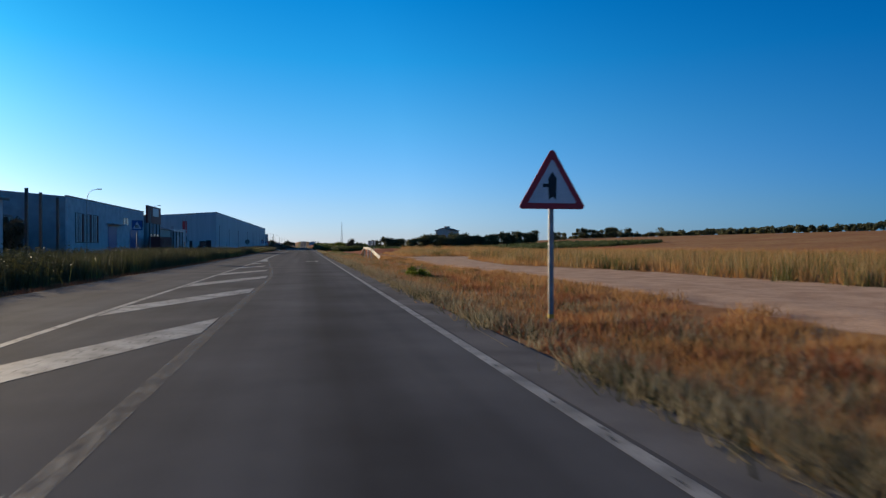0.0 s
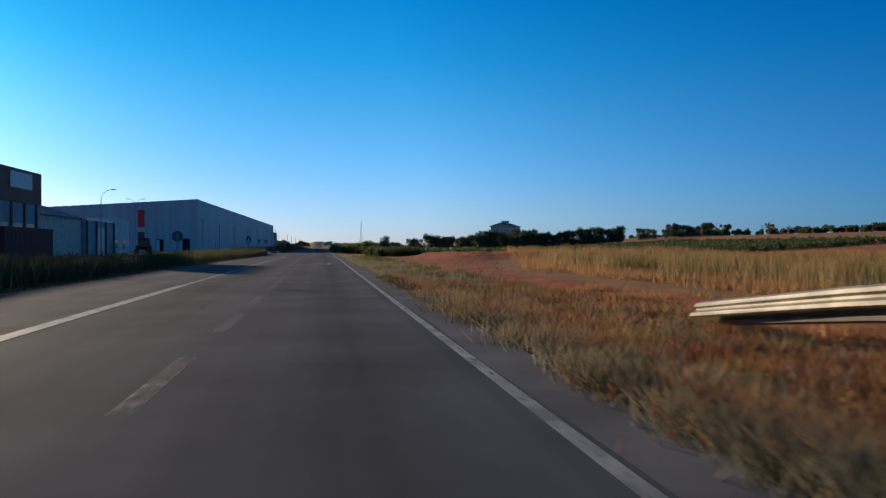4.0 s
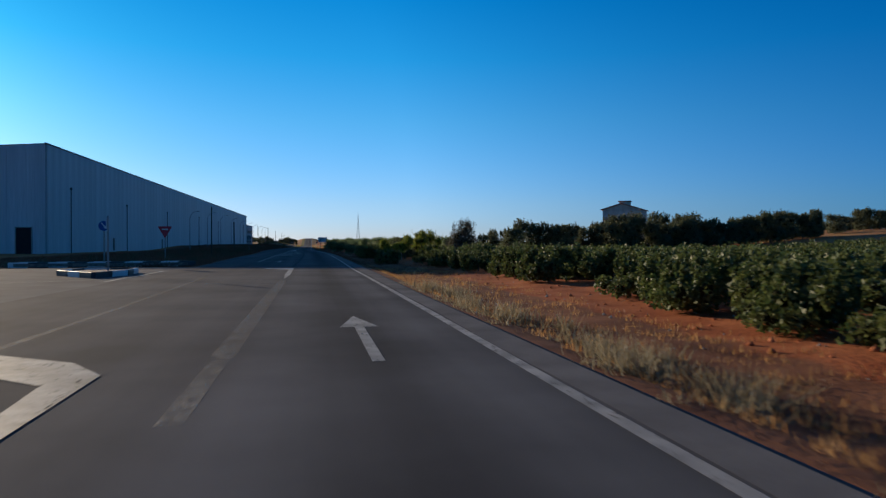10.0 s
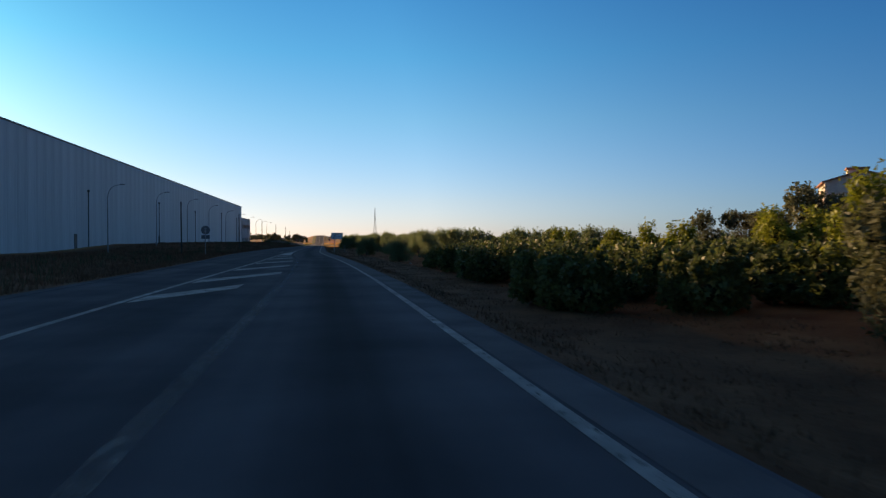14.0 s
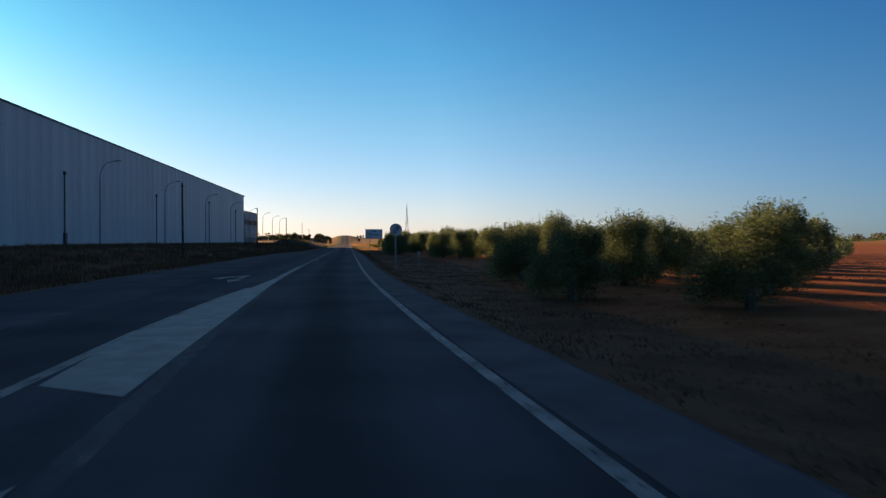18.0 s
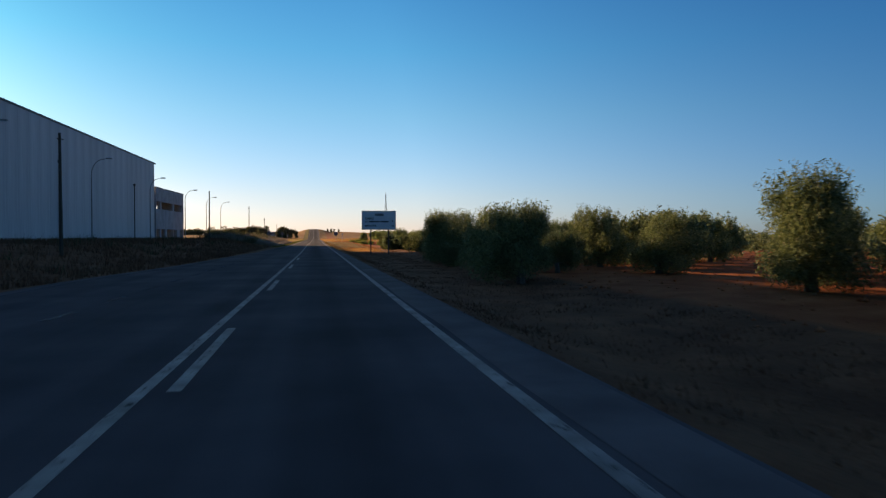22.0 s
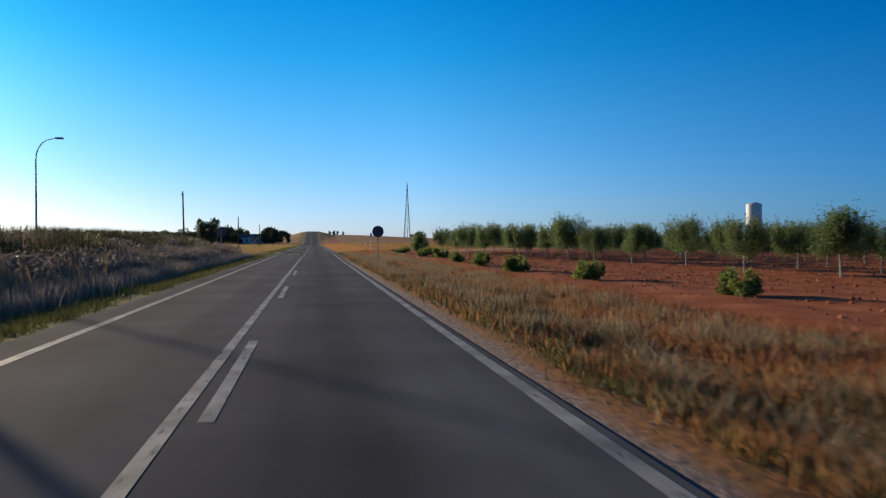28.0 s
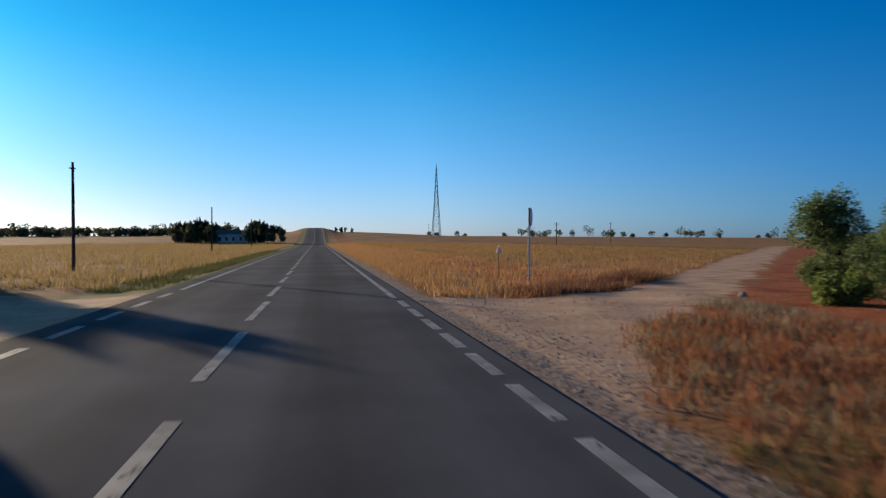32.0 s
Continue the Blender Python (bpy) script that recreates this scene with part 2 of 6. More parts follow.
RAIL_STEEL = surf("weathered_rail_steel", (0.28, 0.25, 0.205), (0.44, 0.40, 0.34), 2, 0.6, 0.3, 0.4, 25, c3=(0.36, 0.27, 0.2))
POLE_WOOD = surf("creosoted_wood", (0.05, 0.04, 0.032), (0.10, 0.08, 0.062), 3, 0.9, 0, 0.5, 20, stretch=(6, 6, 0.4))
BARK = surf("bark", (0.10, 0.08, 0.06), (0.2, 0.165, 0.13), 5, 0.95, 0, 0.8, 18, stretch=(2, 2, 0.5))
WHITEWASH = surf("whitewashed_trunk", (0.30, 0.28, 0.25), (0.52, 0.5, 0.46), 5, 0.9, 0, 0.4, 25)
RED_PAINT = flat("red_paint", (0.5, 0.03, 0.045), 0.45)
DULL_RED = flat("dull_red_paint", (0.22, 0.045, 0.04), 0.6)
BLUE_PAINT = flat("blue_paint", (0.02, 0.09, 0.32), 0.45)
WHITE_PAINT = flat("white_paint", (0.75, 0.75, 0.75), 0.45)
BLACK_PAINT = flat("black_paint", (0.015, 0.015, 0.018), 0.5)
SIGN_BACK = flat("sign_back_grey", (0.16, 0.16, 0.165), 0.5, 0.4)
SIGN_GREY = flat("faded_sign_grey", (0.5, 0.52, 0.55), 0.4)
YELLOW = flat("yellow_band", (0.6, 0.4, 0.05), 0.5)
DARK_VOID = flat("dark_interior", (0.02, 0.021, 0.024), 0.9)
TANK_WHITE = flat("tank_white", (0.8, 0.8, 0.8), 0.35)
STONE = surf("stone", (0.3, 0.27, 0.23), (0.5, 0.46, 0.4), 4, 0.9, 0, 0.5, 30)
GLASS_DARK = flat("dark_glass", (0.03, 0.035, 0.045), 0.12)

DRY = leafy("dry_grass", (0.40, 0.185, 0.065), (0.66, 0.40, 0.165), 0.5)
GREY_BUSH = leafy("grey_dead_bush", (0.26, 0.215, 0.18), (0.42, 0.36, 0.31), 0.32)
BROWN = leafy("brown_dead_grass", (0.22, 0.085, 0.042), (0.38, 0.18, 0.09), 0.3)
# dead grass whose colour is darkened to carry the warehouse shade
SHADE_TONED_GRASS = leafy("dark_dead_grass", (0.15, 0.052, 0.027), (0.26, 0.11, 0.058), 0.2)
RUST = leafy("rust_red_weeds", (0.32, 0.105, 0.045), (0.54, 0.24, 0.11), 0.4)
STRAW = leafy("pale_straw", (0.34, 0.22, 0.08), (0.58, 0.43, 0.19), 0.45)
GRASS_GREEN = leafy("green_grass", (0.10, 0.12, 0.03), (0.24, 0.22, 0.07), 0.35)
WEED = leafy("dark_green_weeds", (0.05, 0.06, 0.026), (0.12, 0.115, 0.05), 0.3)
SAGE = leafy("sage_tufts", (0.24, 0.19, 0.11), (0.48, 0.41, 0.26), 0.4)
VINE = leafy("vine_leaves", (0.05, 0.085, 0.026), (0.17, 0.20, 0.065), 0.38, 0.5)
OLIVE = leafy("olive_leaves", (0.075, 0.115, 0.048), (0.29, 0.375, 0.17), 0.45, 0.5)
ORCHARD = leafy("orchard_leaves", (0.095, 0.145, 0.055), (0.27, 0.35, 0.13), 0.5, 0.5)
YOUNG = leafy("young_vine_leaves", (0.13, 0.19, 0.045), (0.34, 0.42, 0.11), 0.6, 0.5)
LIME = leafy("lime_leaves", (0.14, 0.19, 0.02), (0.34, 0.36, 0.05), 0.4, 0.5)
DARK_LEAF = leafy("dark_shrub_leaves", (0.07, 0.082, 0.042), (0.19, 0.205, 0.105), 0.4, 0.55)
# near black: the shade deep inside crowns is put into this colour
CROWN_SHADE = surf("shaded_twigs", (0.012, 0.014, 0.007), (0.035, 0.036, 0.018), 9, 1.0, 0, 0.9, 25, spec=0.05)
BACKLIT_SHEET = leafy("thin_white_plastic", (0.78, 0.80, 0.82), (0.84, 0.86, 0.88), 0.6, 0.4)
BOARD_WHITE = flat("dusty_board_white", (0.70, 0.72, 0.74), 0.45)
PURPLE_LEAF = leafy("purple_shrub_leaves", (0.07, 0.066, 0.048), (0.16, 0.15, 0.108), 0.25, 0.6)


# ---- mesh building ----
def mesh_arrays(name, verts, faces, mats, slot=None):
    """A mesh out of numpy arrays; faces all have the same number of corners."""
    me = bpy.data.meshes.new(name)
    verts, faces = np.asarray(verts, dtype=np.float32), np.asarray(faces, dtype=np.int32)
    k = faces.shape[1]
    me.vertices.add(len(verts)), me.loops.add(faces.size), me.polygons.add(len(faces))
    me.vertices.foreach_set("co", verts.ravel())
    me.loops.foreach_set("vertex_index", faces.ravel())
    me.polygons.foreach_set("loop_start", np.arange(0, faces.size, k, dtype=np.int32))
    for m in mats:
        me.materials.append(m)
    if slot is not None:
        me.polygons.foreach_set("material_index", np.asarray(slot, dtype=np.int32))
    me.update(calc_edges=True)
    return me


class Shape:
    """Collects plain solids into one mesh."""

    def __init__(self):
        self.v, self.f = [], []

    def add(self, verts, faces):
        k = len(self.v)
        self.v += [tuple(p) for p in verts]
        self.f += [tuple(i + k for i in q) for q in faces]
        return self

    def box(self, lo, hi, c=0.0):
        """A box from corner to corner; c chamfers its upright and top edges."""
        (x0, y0, z0), (x1, y1, z1) = lo, hi
        if c <= 0:
            v = [(x, y, z) for z in (z0, z1) for x, y in ((x0, y0), (x1, y0), (x1, y1), (x0, y1))]
            return self.add(v, [(3, 2, 1, 0), (4, 5, 6, 7), (0, 1, 5, 4), (1, 2, 6, 5), (2, 3, 7, 6), (3, 0, 4, 7)])
        rim = [(x0 + c, y0), (x1 - c, y0), (x1, y0 + c), (x1, y1 - c), (x1 - c, y1), (x0 + c, y1), (x0, y1 - c), (x0, y0 + c)]
        cx, cy = (x0 + x1) / 2, (y0 + y1) / 2
        inner = [(cx + (x - cx) * (1 - c / max(1e-6, abs(x1 - cx))), cy + (y - cy) * (1 - c / max(1e-6, abs(y1 - cy)))) for x, y in rim]
        v = [(x, y, z0) for x, y in rim] + [(x, y, z1 - c) for x, y in rim] + [(x, y, z1) for x, y in inner]
        f = [tuple(range(7, -1, -1)), tuple(range(16, 24))]
        for i in range(8):
            j = (i + 1) % 8
            f += [(i, j, j + 8, i + 8), (i + 8, j + 8, j + 16, i + 16)]
        return self.add(v, f)

    def prism(self, pts, axis, a, b):
        """A flat outline pulled along an axis from a to b."""
        put = {"x": lambda p, q: (q, p[0], p[1]), "y": lambda p, q: (p[0], q, p[1]), "z": lambda p, q: (p[0], p[1], q)}[axis]
        n = len(pts)
        v = [put(p, a) for p in pts] + [put(p, b) for p in pts]
        return self.add(v, [tuple(range(n - 1, -1, -1)), tuple(range(n, 2 * n))] + [(i, (i + 1) % n, (i + 1) % n + n, i + n) for i in range(n)])

    def tube(self, pts, radii, n=8):
        """A round rod along points."""
        pts = [Vector(p) for p in pts]
        rings = []
        for i, p in enumerate(pts):
            d = (pts[min(i + 1, len(pts) - 1)] - pts[max(i - 1, 0)]).normalized()
            u = d.cross(Vector((0, 1, 0)) if abs(d.y) < 0.9 else Vector((1, 0, 0))).normalized()
            w = d.cross(u)
            r = radii[i] if isinstance(radii, (list, tuple)) else radii
            rings.append([p + u * (r * math.cos(t)) + w * (r * math.sin(t)) for t in (2 * math.pi * k / n for k in range(n))])
        v = [q for ring in rings for q in ring]
        f = [tuple(range(n - 1, -1, -1)), tuple(range(len(v) - n, len(v)))]
        for i in range(len(rings) - 1):
            f += [(i * n + k, i * n + (k + 1) % n, (i + 1) * n + (k + 1) % n, (i + 1) * n + k) for k in range(n)]
        return self.add(v, f)

    def disc(self, c, r, y0, y1, n=28, wide=1.0):
        """A round plate facing -y."""
        return self.prism([(c[0] + r * wide * math.cos(2 * math.pi * k / n), c[1] + r * math.sin(2 * math.pi * k / n)) for k in range(n)], "y", y0, y1)

    def mesh(self, name, *mats):
        me = bpy.data.meshes.new(name)
        me.from_pydata(self.v, [], self.f)
        for m in mats:
            me.materials.append(m)
        me.update()
        bm = bmesh.new()
        bm.from_mesh(me)
        bmesh.ops.recalc_face_normals(bm, faces=bm.faces)
        bm.to_mesh(me)
        bm.free()
        return me


def thing(name, x, y, z, label, category, group="", kind="", rz=0.0, data=None):
    ob = new(name, data)
    ob.matrix_world = pose(x + float(bend(x, y)), y, z, 0, 0, rz)
    return tagged(ob, label, category, group, kind)


def part(name, shape, material, parent, label=""):
    """Links a shape as one mesh object under a thing or part, in the parent's own frame."""
    ob = new(name, shape.mesh(name, material) if isinstance(shape, Shape) else shape)
    ob.parent = parent
    return tagged(ob, label) if label else ob


def solid(name, shape, material, label, category, group="", kind=""):
    return tagged(new(name, shape.mesh(name, material)), label, category, group, kind)


# ---- the lie of the land ----
def step(a, b, v):
    t = np.clip((np.asarray(v, dtype=float) - a) / (b - a), 0, 1)
    return t * t * (3 - 2 * t)


def road_z(y):
    return 7.4 * step(745, 905, y) - 9 * step(925, 1200, y)


LEFT_Y = [-150, 60, 110, 150, 175, 198, 232, 260, 330, 400, 412, 440, 480, 540, 700, 1300]
LEFT_X = [-8.2, -8.4, -9.2, -9.0, -7.9, -7.8, -7.5, -8.2, -8.1, -7.7, -6.5, -5.2, -4.4, -4.2, -4.2, -4.2]


BEND_Y = [-200, 260, 272, 285, 293, 300, 305, 311, 317, 321, 326, 333, 340, 348]
BEND_X = [2.45, 2.45, 2.4, 2.15, 1.9, 1.65, 1.42, 1.1, 0.82, 0.6, 0.4, 0.18, 0.05, 0.0]


def bend(x, y):
    """How far the road swings aside: x below is counted across the road, and this is added to lay it into the world."""
    b = np.interp(y, BEND_Y, BEND_X)
    return b + (2.4 - b) * step(30, 45, x) * (1 - step(345, 400, y))


def left_edge(y):
    return np.interp(y, LEFT_Y, LEFT_X)


def right_edge(y):
    return np.interp(y, [-150, 47, 52, 122, 130, 190, 205, 225, 240, 258, 300, 318, 326, 349, 383, 433, 441, 484, 522, 556, 1300], [2.66, 2.66, 2.8, 2.64, 2.68, 2.5, 2.46, 2.56, 2.56, 2.52, 2.72, 2.93, 2.86, 2.66, 2.72, 2.47, 2.33, 1.93, 1.98, 2.2, 2.2])


def ground_z(x, y):
    """Height of the soil, a little under the asphalt beside the road."""
    x, y = np.asarray(x, dtype=float), np.asarray(y, dtype=float)
    out_r, out_l = x - right_edge(y), left_edge(y) - x
    far = (3.6 + 2.0 * (1 - step(16, 80, np.abs(x)))) * step(720, 930, y) * (1 - 0.3 * step(30, 300, np.abs(x)))
    dam = (road_z(y) - far) * (1 - step(4, 14, np.abs(x + 0.8)))
    z = far + dam + 6.5 * step(48, 185, x) * (1 - step(380, 520, y))
    heap = step(11.5, 17, x) * (1 - step(42, 60, x)) * step(146, 158, y) * (1 - step(176, 182, y))
    z = z + heap * (0.75 + 0.16 * np.sin(1.3 * x + 0.5 * y) * np.sin(0.9 * y - 0.4 * x) + 0.1 * np.sin(2.9 * x) * np.sin(2.3 * y))
    late = step(476, 490, y)
    z = z - 0.04 + 0.022 * late * (out_r > 0) * (1 - step(1.0, 2.0, out_r))
    z = z - 0.28 * (1 - 0.35 * late) * step(0.1 + 0.5 * late, 1.6 + 0.6 * late, out_r) * (1 - 0.6 * step(4, 9, out_r)) * (1 - step(545, 556, y) * (1 - step(566, 572, y)) * 0.8)
    bank = 1.0 * step(335, 372, y) + 0.15
    z = z + bank * step(1.5, 10, out_l) * step(228, 245, y) * (1 - step(540, 590, y)) - 0.1 * step(0.2, 1.2, out_l) * (1 - step(198, 202, y) * (1 - step(226, 230, y)))
    rough = 0.05 * np.sin(x * 1.7 + y * 0.6) * np.sin(y * 1.1 - x * 0.4) * step(0.5, 3, np.maximum(out_r, out_l))
    return z + rough


def field_track(x, y):
    """Where the bare tracks beside the road run: 1 on them, 0 off them."""
    x, y = np.asarray(x, dtype=float), np.asarray(y, dtype=float)
    near = np.interp(y, [-150, 15, 32, 52, 72, 80], [10, 10, 11.6, 9.6, 11.5, 12.5])
    far = np.interp(y, [-150, 20, 38, 52, 61, 80], [21, 20.6, 19.5, 15.5, 16.5, 19])
    a = step(-0.6, 0.6, x - near) * (1 - step(-0.6, 0.6, x - far)) * (1 - step(76, 82, y))
    b = step(12, 15, x) * step(76, 79, y) * (1 - step(90, 96, y - 0.12 * (x - 15))) * (1 - step(38, 62, x))
    low = np.interp(x, [2, 5.5, 10, 40, 120], [555, 562.3, 566.4, 603, 700])
    high = np.interp(x, [2, 5.5, 10, 40, 120], [567.2, 567.8, 571, 609, 707])
    c = step(-0.7, 0.5, y - low) * (1 - step(-0.5, 0.7, y - high)) * step(2.0, 2.3, x) * (1 - step(90, 120, x))
    return np.maximum(np.maximum(a, b), c)


def build_ground():
    xs = np.concatenate([[-4500, -2500, -1400, -800, -500, -340, -240, -180, -130, -95, -75], np.arange(-60, -12, 2.0), np.arange(-12, 12, 0.5), np.arange(12, 40, 1.0), np.arange(40, 90, 2.5), [95, 110, 130, 160, 200, 260, 340, 450, 600, 850, 1300, 2200, 4500]])
    ys = np.concatenate([[-3000, -1200, -500, -250, -140, -80, -50, -35], np.arange(-25, 640, 1.5), np.arange(640, 960, 5.0), [980, 1010, 1050, 1100, 1160, 1230, 1400, 1700, 2200, 3000, 4800]])
    gx, gy = np.meshgrid(xs, ys)
    x, y = gx.ravel(), gy.ravel()
    z = ground_z(x, y)
    under = (x > left_edge(y) + 0.4) & (x < right_edge(y) - 0.4)
    z = np.where(under, np.where(np.abs(x) < 30, road_z(y) - 0.12, z), z)
    side = (y > 199) & (y < 229) & (x < 0) & (x > -62)
    z = np.where(side, -0.12, z)
    nx, ny = len(xs), len(ys)
    i = np.arange(nx * ny).reshape(ny, nx)
    faces = np.stack([i[:-1, :-1], i[:-1, 1:], i[1:, 1:], i[1:, :-1]], -1).reshape(-1, 4)
    me = mesh_arrays("ground", np.stack([x + bend(x, y), y, z], 1), faces, [ground_material()])
    # what grows or lies where: red = tilled red earth, green = pale track, blue = green growth, alpha = dead brown
    # grass, its dark tone partly standing in for shade
    soil = step(105, 118, y) * (1 - step(-1.5, 0.5, y - np.interp(x, [2, 5.5, 10, 40, 120], [555, 562.3, 566.4, 603, 700]))) * step(4.2, 6.5, x) * (1 - step(70, 110, x))
    meadow = step(10, 16, x - 0.25 * (y - 128)) * (1 - step(140, 165, y)) * step(95, 110, y)
    soil = np.clip(soil - meadow, 0, 1)
    soil = np.maximum(soil, 0.75 * step(66, 92, y) * step(2.8, 4.0, x) * (1 - step(10, 14, x)))
    soil = np.where((y > 218) & (y < 485), np.maximum(soil, 1.0 * step(2.3, 2.9, x) * (x < 60)), soil)
    soil = np.where(y > 485, soil * step(5.6, 7.8, x), soil)
    soil = np.maximum(soil, step(230, 240, y) * (1 - step(470, 486, y)) * (x < left_edge(y)) * (x > -32))
    bare = field_track(x, y)
    left_mouth = step(560, 562.5, y) * (1 - step(569, 571.5, y)) * (1 - step(-4.4, -4.0, x)) * step(-60, -40, x)
    shoulder = step(474, 490, y) * (1 - step(0.15, 0.65, x - right_edge(y))) * (x > 0)
    bare = np.where((y > 500) & (x > 0), bare * (1 - 0.3 * step(6, 14, x)), bare)
    soil = np.where((y > 540) & (x > 5), np.maximum(soil, 0.35 * field_track(x, y) * step(5.5, 11, x)), soil)
    track = np.clip(np.maximum(bare, left_mouth), 0, 1)
    green = 0.8 * step(0.0, 1.0, left_edge(y) - x + 1) * (1 - step(2.2, 3.2, left_edge(y) - x)) * step(480, 490, y)
    # this dark zone mostly follows the stretch that the warehouse shades
    shaded_turf = step(174, 192, y) * (1 - step(470, 484, y)) * np.where(x > 0, 1 - step(5.6, 7.6, x - 0.4 * step(214, 230, y) - 2.2 * step(340, 352, y) - 1.8 * step(434, 446, y)), (x < left_edge(y) + 0.5) * step(-34, -26, x))
    col = me.color_attributes.new("growth", 'FLOAT_COLOR', 'POINT')
    col.data.foreach_set("color", np.stack([soil, track, np.clip(green, 0, 1), shaded_turf], 1).astype(np.float32).ravel())
    loose = me.attributes.new("gravel", 'FLOAT', 'POINT')
    loose.data.foreach_set("value", shoulder.astype(np.float32))
    for p in me.polygons:
        p.use_smooth = True
    return tagged(new("ground", me), "dry grass and tilled red earth beside a country road", "ground", kind="structure")


def ground_material():
    m = bpy.data.materials.new("soil")
    m.use_nodes = True
    n, l = m.node_tree.nodes, m.node_tree.links
    b = n["Principled BSDF"]
    b.inputs["Roughness"].default_value, b.inputs["Specular IOR Level"].default_value = 0.95, 0.1
    geo, att, sep = n.new("ShaderNodeNewGeometry"), n.new("ShaderNodeAttribute"), n.new("ShaderNodeSeparateColor")
    att.attribute_name = "growth"
    l.new(att.outputs["Color"], sep.inputs[0])

    def noise_at(scale, detail=4):
        t = n.new("ShaderNodeTexNoise")
        t.inputs["Scale"].default_value, t.inputs["Detail"].default_value = scale, detail
        l.new(geo.outputs["Position"], t.inputs["Vector"])
        return t.outputs["Fac"]

    def two(c1, c2, fac, a=0.35, z=0.65):
        r = n.new("ShaderNodeValToRGB")
        r.color_ramp.elements[0].position, r.color_ramp.elements[1].position = a, z
        r.color_ramp.elements[0].color, r.color_ramp.elements[1].color = (*c1, 1), (*c2, 1)
        l.new(fac, r.inputs[0])
        return r.outputs[0]

    broad, mid, fine = noise_at(0.09), noise_at(0.8), noise_at(9.0, 6)
    straw = two((0.32, 0.135, 0.055), (0.54, 0.28, 0.115), mid)
    straw2 = two((0.32, 0.14, 0.055), (0.48, 0.30, 0.125), broad)
    earth = two((0.32, 0.084, 0.032), (0.54, 0.185, 0.077), mid, 0.3, 0.7)
    sand = two((0.58, 0.37, 0.24), (0.76, 0.51, 0.345), mid)
    grass = two((0.13, 0.12, 0.035), (0.26, 0.22, 0.07), mid)
    stones = two((0.20, 0.145, 0.115), (0.42, 0.33, 0.28), noise_at(26.0, 2), 0.4, 0.6)
    # brown of dead grass, darkened to hold some of the shade
    shaded_turf = two((0.17, 0.068, 0.036), (0.29, 0.125, 0.065), mid)

    def mix(a, c, fac, mode='MIX'):
        x = n.new("ShaderNodeMix")
        x.data_type, x.blend_type = 'RGBA', mode
        l.new(a, x.inputs[6]), l.new(c, x.inputs[7])
        if isinstance(fac, float):
            x.inputs[0].default_value = fac
        else:
            l.new(fac, x.inputs[0])
        return x.outputs[2]

    def ragged(channel):
        """The border of a zone, broken up by noise."""
        add, mr = n.new("ShaderNodeMath"), n.new("ShaderNodeMapRange")
        add.operation = 'ADD'
        l.new(channel, add.inputs[0]), l.new(mid, add.inputs[1])
        mr.inputs[1].default_value, mr.inputs[2].default_value = 0.85, 1.15
        l.new(add.outputs[0], mr.inputs[0])
        return mr.outputs[0]

    c = mix(straw, straw2, 0.5)
    c = mix(c, grass, ragged(sep.outputs[2]))
    c = mix(c, earth, ragged(sep.outputs[0]))
    c = mix(c, shaded_turf, ragged(att.outputs["Alpha"]))
    c = mix(c, sand, ragged(sep.outputs[1]))
    strip = n.new("ShaderNodeAttribute")
    strip.attribute_name = "gravel"
    c = mix(c, stones, ragged(strip.outputs["Fac"]))
    c = mix(c, fine, 0.45, 'MULTIPLY')
    l.new(c, b.inputs["Base Color"])
    bp = n.new("ShaderNodeBump")
    bp.inputs["Strength"].default_value, bp.inputs["Distance"].default_value = 0.6, 0.04
    l.new(fine, bp.inputs["Height"]), l.new(bp.outputs[0], b.inputs["Normal"])
    return m


ground = build_ground()


# ---- road ----
def ribbon(ys, left, right, lift, skirt=0.0):
    """A strip that follows the road between two side lines."""
    s, n = Shape(), len(ys)
    at = lambda x, y, drop=0.0: (x + float(bend(x, y)), y, float(road_z(y)) + lift - drop)
    v = [at(left(y), y) for y in ys] + [at(right(y), y) for y in ys]
    f = [(i, i + n, i + n + 1, i + 1) for i in range(n - 1)]
    if skirt:
        v += [at(left(y) - 0.3, y, skirt) for y in ys] + [at(right(y) + 0.3, y, skirt) for y in ys]
        f += [(i + 2 * n, i, i + 1, i + 2 * n + 1) for i in range(n - 1)] + [(i + n, i + 3 * n, i + 3 * n + 1, i + n + 1) for i in range(n - 1)]
    return s.add(v, f)


road_ys = [float(v) for v in np.concatenate([np.arange(-120, 700, 4.0), np.arange(700, 1010, 8.0)])]
road = solid("road", ribbon(road_ys, lambda y: float(left_edge(y)), lambda y: float(right_edge(y)), 0.0, 0.1), ASPHALT, "worn grey asphalt two-lane road with faded markings", "road", kind="structure")
lane_at = road.data.attributes.new("across", 'FLOAT', 'POINT')
lane_at.data.foreach_set("value", [v.co.x - float(bend(-1.0, v.co.y)) for v in road.data.vertices])
shoulder_ys = [float(v) for v in np.arange(-120, 482, 4.0)]
solid("road_shoulder", ribbon(shoulder_ys, lambda y: 1.97 + 0.03 * math.sin(0.7 * y), lambda y: float(right_edge(y)) - 0.015, 0.004), SHOULDER, "paler gritty asphalt strip outside the edge line", "road shoulder", kind="structure")
lay = Shape()
lay.add([(-4.55, 199, -0.012), (-59.5, 201, -0.014), (-59.5, 226, -0.014), (-4.55, 229, -0.012)], [(0, 1, 2, 3)])
solid("side_road", lay, ASPHALT_OLD, "grey asphalt side road mouth at the industrial estate", "road", kind="structure")


